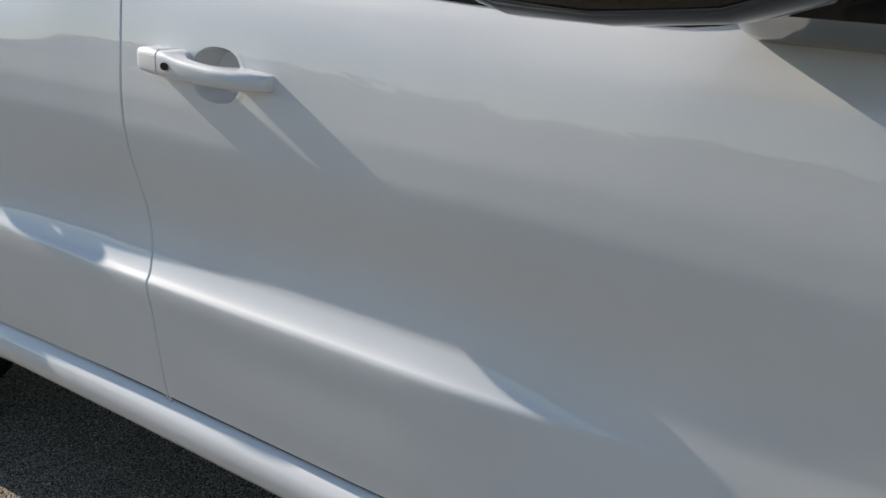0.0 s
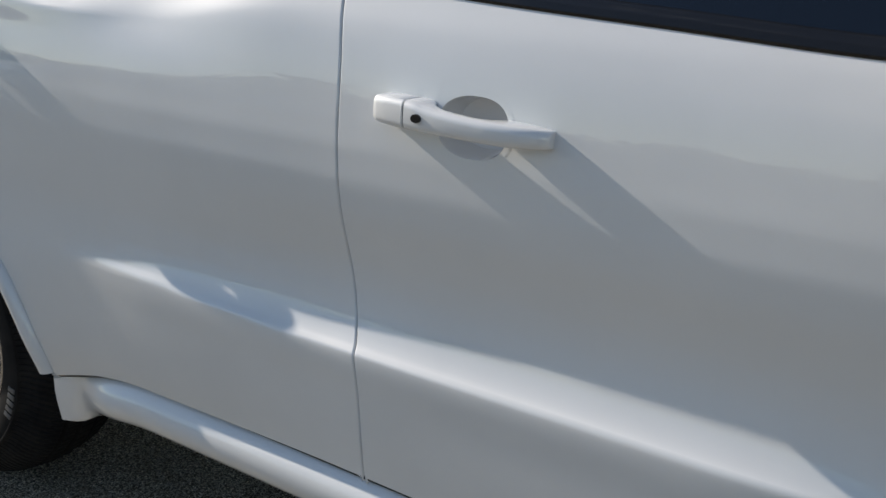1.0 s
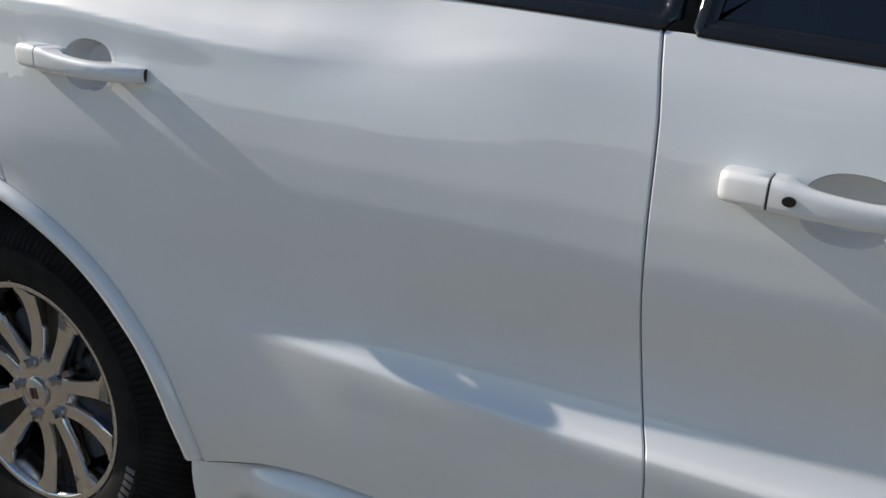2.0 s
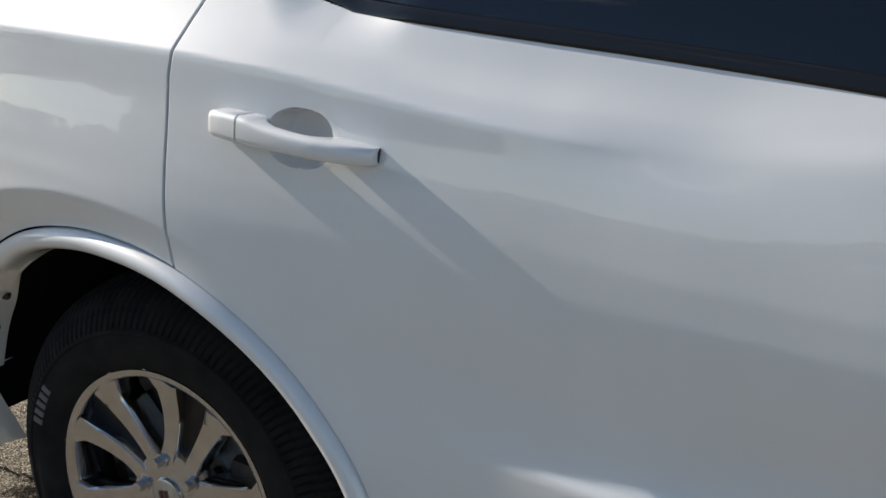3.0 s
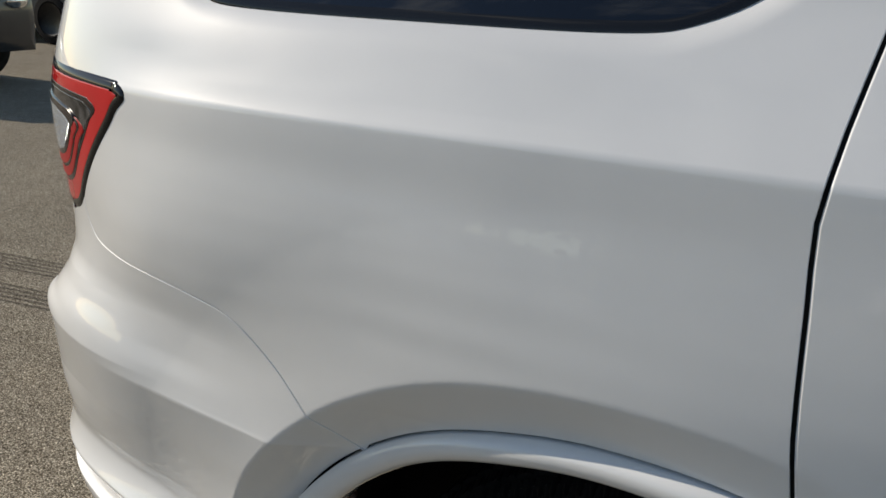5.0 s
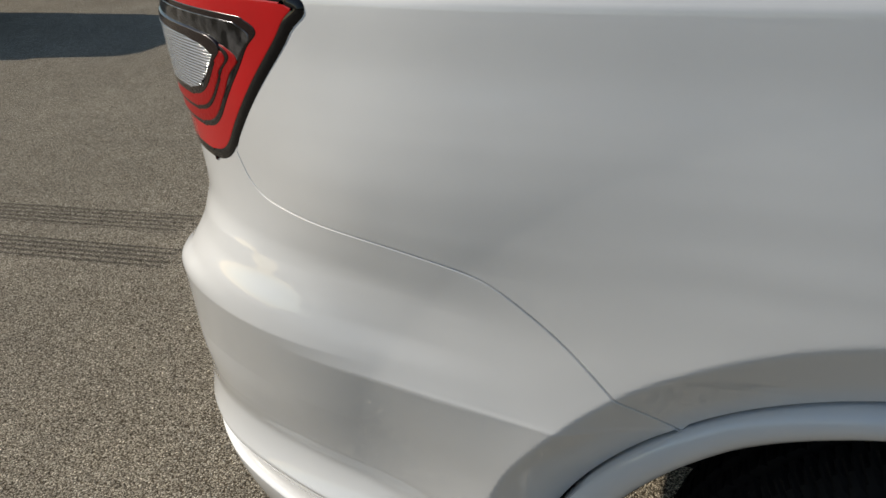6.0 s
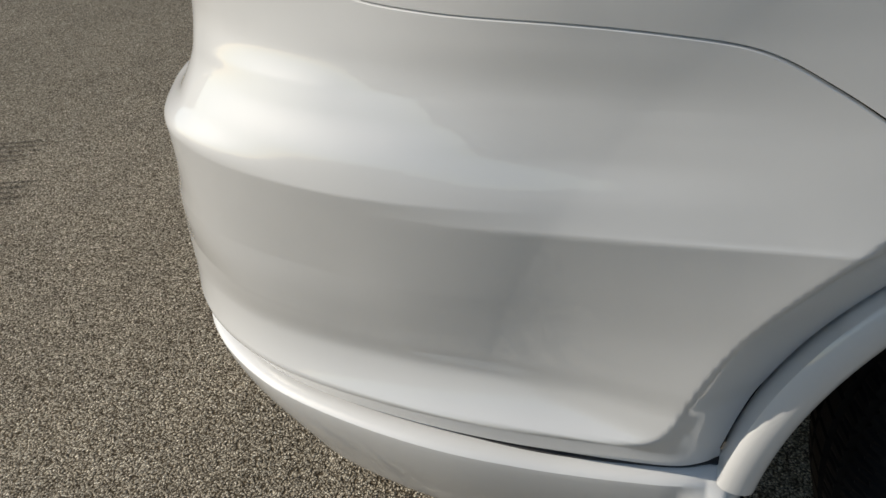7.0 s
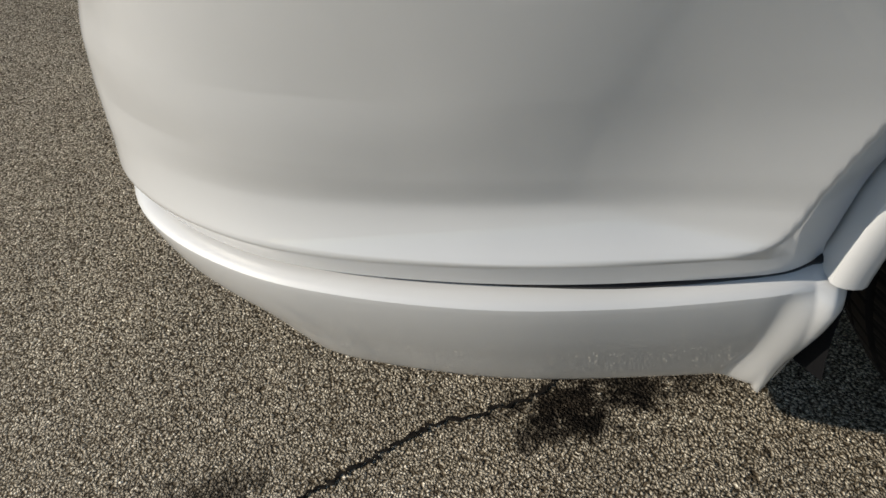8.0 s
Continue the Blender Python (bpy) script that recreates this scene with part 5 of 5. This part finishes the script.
    for k in range(5):
        a0 = radians(74 + 72 * k)
        for sgn in (-1, 1):
            rings = []
            for t in np.linspace(0, 1, 12):
                r = 0.045 + (0.2015 - 0.045) * t
                half_gap = 0.008 + 0.018 * t + 0.010 * t * t
                wide = 0.0135 + 0.012 * t ** 2 + 0.010 * max(0, 0.25 - t)
                if t > 0.85:
                    wide += 0.02 * (t - 0.85) / 0.15
                c = sgn * (half_gap + wide * 0.9)
                dep = 0.022 - 0.0145 * t + 0.010 * math.sin(math.pi * t)
                ring = []
                for s, q in ((-1, 0.003), (-0.85, 0.0), (0.85, 0.0), (1, 0.003), (1.05, 0.028), (0.6, 0.055), (-0.6, 0.055), (-1.05, 0.028)):
                    tang = c + s * wide
                    ring.append((r * math.cos(a0) - tang * math.sin(a0), dep + q, r * math.sin(a0) + tang * math.cos(a0)))
                rings.append(ring)
            part("spoke", loft(rings, True, True), ALLOY, w, "machined alloy spoke")
        rings = []
        for t in np.linspace(0.12, 1, 8):
            r = 0.045 + (0.2015 - 0.045) * t
            hg = 0.012 + 0.024 * t + 0.012 * t * t
            rings.append([(r * math.cos(a0) - q * math.sin(a0), 0.046 - 0.012 * t, r * math.sin(a0) + q * math.cos(a0)) for q in (-hg, -hg * 0.5, 0, hg * 0.5, hg)])
        part("spoke_pocket", loft(rings, False), POCKET, w, "dark painted spoke pocket")
        an = radians(74 + 36 + 72 * k)
        bm = bmesh.new()
        for r1, r2, d1, d2 in ((0.0145, 0.0145, 0.03, 0.020), (0.0105, 0.0095, 0.03, 0.008)):
            kk = bmesh.ops.create_cone(bm, cap_ends=True, segments=6 if r1 < 0.012 else 20, radius1=r1, radius2=r2, depth=d1 - d2)
            bmesh.ops.rotate(bm, verts=kk["verts"], cent=(0, 0, 0), matrix=Matrix.Rotation(radians(90), 3, "X"))
            bmesh.ops.translate(bm, verts=kk["verts"], vec=(0.057 * math.cos(an), (d1 + d2) / 2, 0.057 * math.sin(an)))
        part("lug_nut", bm, CAPGREY, w, "steel lug nut")
    part("brake_disc", disc_loft([(0.07, 0.085), (0.165, 0.085), (0.168, 0.088), (0.168, 0.108), (0.165, 0.110)], 60, (0, 0, 0)), STEEL, w, "bare steel brake disc")
    bm = bmesh.new()
    box(bm, (0.085, 0.065, -0.06), (0.175, 0.125, 0.075), 0.015)
    part("brake_caliper", bm, RUST, w, "dark cast brake caliper")
    return w


HUB = [(-0.008, 0.052, 0.366), (FRONT_ARCH_X + 0.05, 0.052, 0.366)]
wheel = build_wheel("wheel")
wheel.location = Vector(HUB[0]) - Vector(car.location)


def more_wheel(m):
    made = copy_thing(wheel, m)
    return made


shift = -Vector(car.location)
more_wheel(Matrix.Translation(Vector(HUB[1]) + shift))
for h in HUB:
    more_wheel(Matrix.Translation(Vector((h[0], 2 * CAR_HALF - h[1], h[2])) + shift) @ Matrix.Rotation(math.pi, 4, "Z"))

# ---- the crack in the asphalt ----
def crack():
    rng = random.Random(4)
    pts = [(-0.62, 0.40), (-0.66, 0.365), (-0.73, 0.35), (-0.80, 0.345), (-0.87, 0.315), (-0.93, 0.29), (-0.985, 0.265), (-1.03, 0.225), (-1.12, 0.18), (-1.2, 0.15)]
    line = smooth_line(pts, 14)
    rows = [[], [], []]
    for x, y in line:
        x, y = x + rng.uniform(-0.004, 0.004), y + rng.uniform(-0.005, 0.005)
        w = rng.uniform(0.0018, 0.0050)
        rows[0].append((x, y - w, 0.0022))
        rows[1].append((x, y, 0.0030))
        rows[2].append((x, y + w, 0.0022))
    ob = part("asphalt_crack", loft(rows, False), TAR)
    return tagged(ob, "thin dark jagged crack in the asphalt", "crack", kind="structure")


TAR, n, l, b = material("dark_crack", (0.012, 0.010, 0.009), 0.9, spec=0.1)
l.new(ramp(n, l, object_noise(n, l, 90, 5), [(0.35, (0.006, 0.005, 0.005)), (0.75, (0.03, 0.026, 0.022))]), b.inputs["Base Color"])
crack()


# ---- other parked cars, lamp posts and trees across the lot ----
def parked_car(name, colour, length, height, place, turn, label):
    mat, n, l, b = material("far_paint", colour, 0.3, 0.0, 1.0, 0.03)
    l.new(ramp(n, l, object_noise(n, l, 4, 5), [(0.3, tuple(c * 0.85 for c in colour)), (0.7, tuple(min(1, c * 1.1) for c in colour))]), b.inputs["Base Color"])
    ob = thing(name, place, label=label, category="car", group="cars parked across the lot")
    ob.rotation_euler = (0, 0, radians(turn))
    h, L, hw = height, length / 2, 0.92

    def ring(x, z0, z1, w, top):
        return [(x, -w, z0), (x, -w * 1.02, (z0 + z1) * 0.5), (x, -w * 0.98, z1 - 0.06), (x, -w * top, z1), (x, w * top, z1), (x, w * 0.98, z1 - 0.06), (x, w * 1.02, (z0 + z1) * 0.5), (x, w, z0)]

    def local(nm, bm, m, lb=""):
        o = part(nm, bm, m, None, lb)
        o.parent = ob
        return o
    belt_z = h * 0.58
    local("body", loft([ring(-L, 0.45, belt_z - 0.1, hw * 0.8, 0.8), ring(-L + 0.08, 0.32, belt_z, hw * 0.93, 0.85), ring(-L + 0.5, 0.28, belt_z + 0.02, hw, 0.9), ring(0.3, 0.26, belt_z, hw, 0.92), ring(L - 0.9, 0.28, belt_z - 0.04, hw, 0.88), ring(L - 0.15, 0.32, belt_z - 0.14, hw * 0.92, 0.82), ring(L, 0.42, belt_z - 0.25, hw * 0.78, 0.8)], True, True), mat)
    gl = [ring(-L + 0.22, belt_z - 0.05, belt_z + 0.02, hw * 0.85, 0.9), ring(-L + 0.55, belt_z - 0.05, h - 0.10, hw * 0.80, 0.82), ring(0.1, belt_z - 0.05, h - 0.03, hw * 0.82, 0.80), ring(0.55, belt_z - 0.05, h - 0.12, hw * 0.82, 0.8), ring(L - 1.15, belt_z - 0.05, belt_z + 0.02, hw * 0.86, 0.9)]
    local("cabin_glass", loft(gl, True, True), GLASS, "dark tinted cabin glass")
    local("roof", loft([[(x, y * hw * 0.70, h - 0.085 - 0.05 * abs(x + 0.4) + 0.03 * (1 - y * y)) for y in np.linspace(-1, 1, 7)] for x in (-L + 0.5, -L + 0.8, -0.4, 0.2, 0.5)] , False), mat)
    # mirror ellipsoids at the lamps' places, added to throw sun glints
    for sx, wide in ((-L + 0.06, 0.13), (L - 0.12, 0.16)):
        for sy in (-1, 1):
            bm = bmesh.new()
            bmesh.ops.create_uvsphere(bm, u_segments=20, v_segments=12, radius=1.0)
            bmesh.ops.scale(bm, verts=bm.verts, vec=(0.14, wide, 0.09))
            bmesh.ops.translate(bm, verts=bm.verts, vec=(sx, sy * hw * 0.68, belt_z - 0.20))
            local("glint_lamp", bm, MIRROR, "mirror-bright lamp shape added for sun glints")
    for sy in (-1, 1):
        bm = bmesh.new()
        bmesh.ops.create_uvsphere(bm, u_segments=20, v_segments=12, radius=1.0)
        bmesh.ops.scale(bm, verts=bm.verts, vec=(0.07, 0.12, 0.08))
        bmesh.ops.translate(bm, verts=bm.verts, vec=(L - 1.45, sy * (hw + 0.09), belt_z + 0.07))
        local("door_mirror", bm, mat, "rounded door mirror")
    for sx in (-L + 0.85, L - 0.9):
        for sy in (-1, 1):
            o = local("wheel", disc_loft([(0.0, 0.02), (0.2, 0.0), (0.225, -0.02), (0.24, -0.03), (0.32, -0.02), (0.345, 0.02), (0.345, 0.2), (0.0, 0.2)], 28, (0, 0, 0)), RUBBER, "dark tyre on alloy rim")
            o.location = (sx, sy * (hw + 0.01), 0.345)
            if sy > 0:
                o.rotation_euler = (0, 0, math.pi)
            rim = part("rim", disc_loft([(0.001, -0.004), (0.05, -0.006), (0.19, -0.012), (0.222, -0.03)], 20, (0, 0, 0)), POCKET if max(colour) < 0.1 else CAPGREY, None, "dark rim" if max(colour) < 0.1 else "silver rim")
            rim.parent = o
    return ob


for x, y, c, lb in ((-9.4, 4.7, (0.02, 0.022, 0.026), "black"), (-11.5, 9.3, (0.05, 0.055, 0.06), "dark grey"), (-12.0, 13.0, (0.5, 0.5, 0.5), "silver")):
    parked_car("parked_car", c, 4.7, 1.70, (x, y, 0), 180, lb + " parked sport utility car casting a long shadow")
lot = [((0.55, 0.55, 0.56), 4.6, 1.5), ((0.70, 0.70, 0.70), 4.8, 1.75), ((0.03, 0.03, 0.035), 4.6, 1.48), ((0.25, 0.02, 0.02), 4.5, 1.5), ((0.72, 0.72, 0.72), 5.0, 1.8), ((0.10, 0.12, 0.16), 4.7, 1.7)]
names = {0: "silver", 1: "white", 2: "black", 3: "red", 4: "white", 5: "blue-grey"}
for i in range(12):
    c, L, H = lot[(i * 5 + i // 3) % 6]
    parked_car("parked_car", c, L, H, (-31 + i * 4.9, -27 - 0.6 * (i % 3), 0), 90 + (i % 2) * 180, f"{names[(i * 5 + i // 3) % 6]} car parked in a row across the lot")

GALV, n, l, b = material("galvanised_post", (0.25, 0.26, 0.27), 0.5, 0.6)
l.new(ramp(n, l, object_noise(n, l, 6, 5), [(0.3, (0.2, 0.21, 0.22)), (0.7, (0.3, 0.31, 0.32))]), b.inputs["Base Color"])


def lamp_post(x, y):
    ob = thing("street_lamp", (x, y, 0), label="grey steel lamp post with a flat twin head", category="lamp post", group="lamp posts")
    for nm, bm in (("pole", loft([[(r * math.cos(a), r * math.sin(a), z) for a in np.linspace(0, 2 * math.pi, 12, endpoint=False)] for z, r in ((0, 0.3), (0.7, 0.3), (0.72, 0.1), (8.0, 0.06))], True, True)),
                   ("lamp_head", box(box(bmesh.new(), (-1.1, -0.2, 7.95), (-0.2, 0.2, 8.12), 0.04), (0.2, -0.2, 7.95), (1.1, 0.2, 8.12), 0.04)), ("arm", box(bmesh.new(), (-0.4, -0.05, 7.98), (0.4, 0.05, 8.06), 0.01))):
        o = part(nm, bm, GALV)
        o.parent = ob
    return ob


for x, y in ((-22, -38), (4, -38), (30, -38)):
    lamp_post(x, y)

LEAF, n, l, b = material("far_foliage", (0.06, 0.09, 0.035), 0.7)
geo = n.new("ShaderNodeNewGeometry")
l.new(ramp(n, l, geo.outputs["Random Per Island"], [(0.0, (0.035, 0.05, 0.02)), (0.5, (0.06, 0.085, 0.03)), (1.0, (0.12, 0.12, 0.05))]), b.inputs["Base Color"])


def tree_line():
    rng = np.random.default_rng(7)
    verts, faces = [], []
    for x in np.arange(-150, 150, 3.2):
        top = 4.5 + 3.5 * rng.random() + 2.0 * math.sin(x * 0.05)
        y0 = -95 + rng.uniform(-5, 5)
        for _ in range(110):
            a = rng.random()
            c = np.array([x + rng.normal(0, 2.0), y0 + rng.normal(0, 1.5), 0.4 + top * a])
            c[0] += (1 - a) * 0.3
            s = 1.3 - 0.7 * a + 0.7 * rng.random()
            d = rng.normal(size=(4, 3))
            d /= np.linalg.norm(d, axis=1, keepdims=True)
            k = len(verts)
            verts += [tuple(c + s * q) for q in d]
            faces += [(k, k + 1, k + 2), (k, k + 2, k + 3), (k, k + 1, k + 3), (k + 1, k + 2, k + 3)]
    me = bpy.data.meshes.new("tree_line")
    me.from_pydata(verts, [], faces)
    ob = link_mesh("tree_line", me, LEAF)
    return tagged(ob, "low dark green line of trees beyond the lot", "trees", kind="stuff")


tree_line()
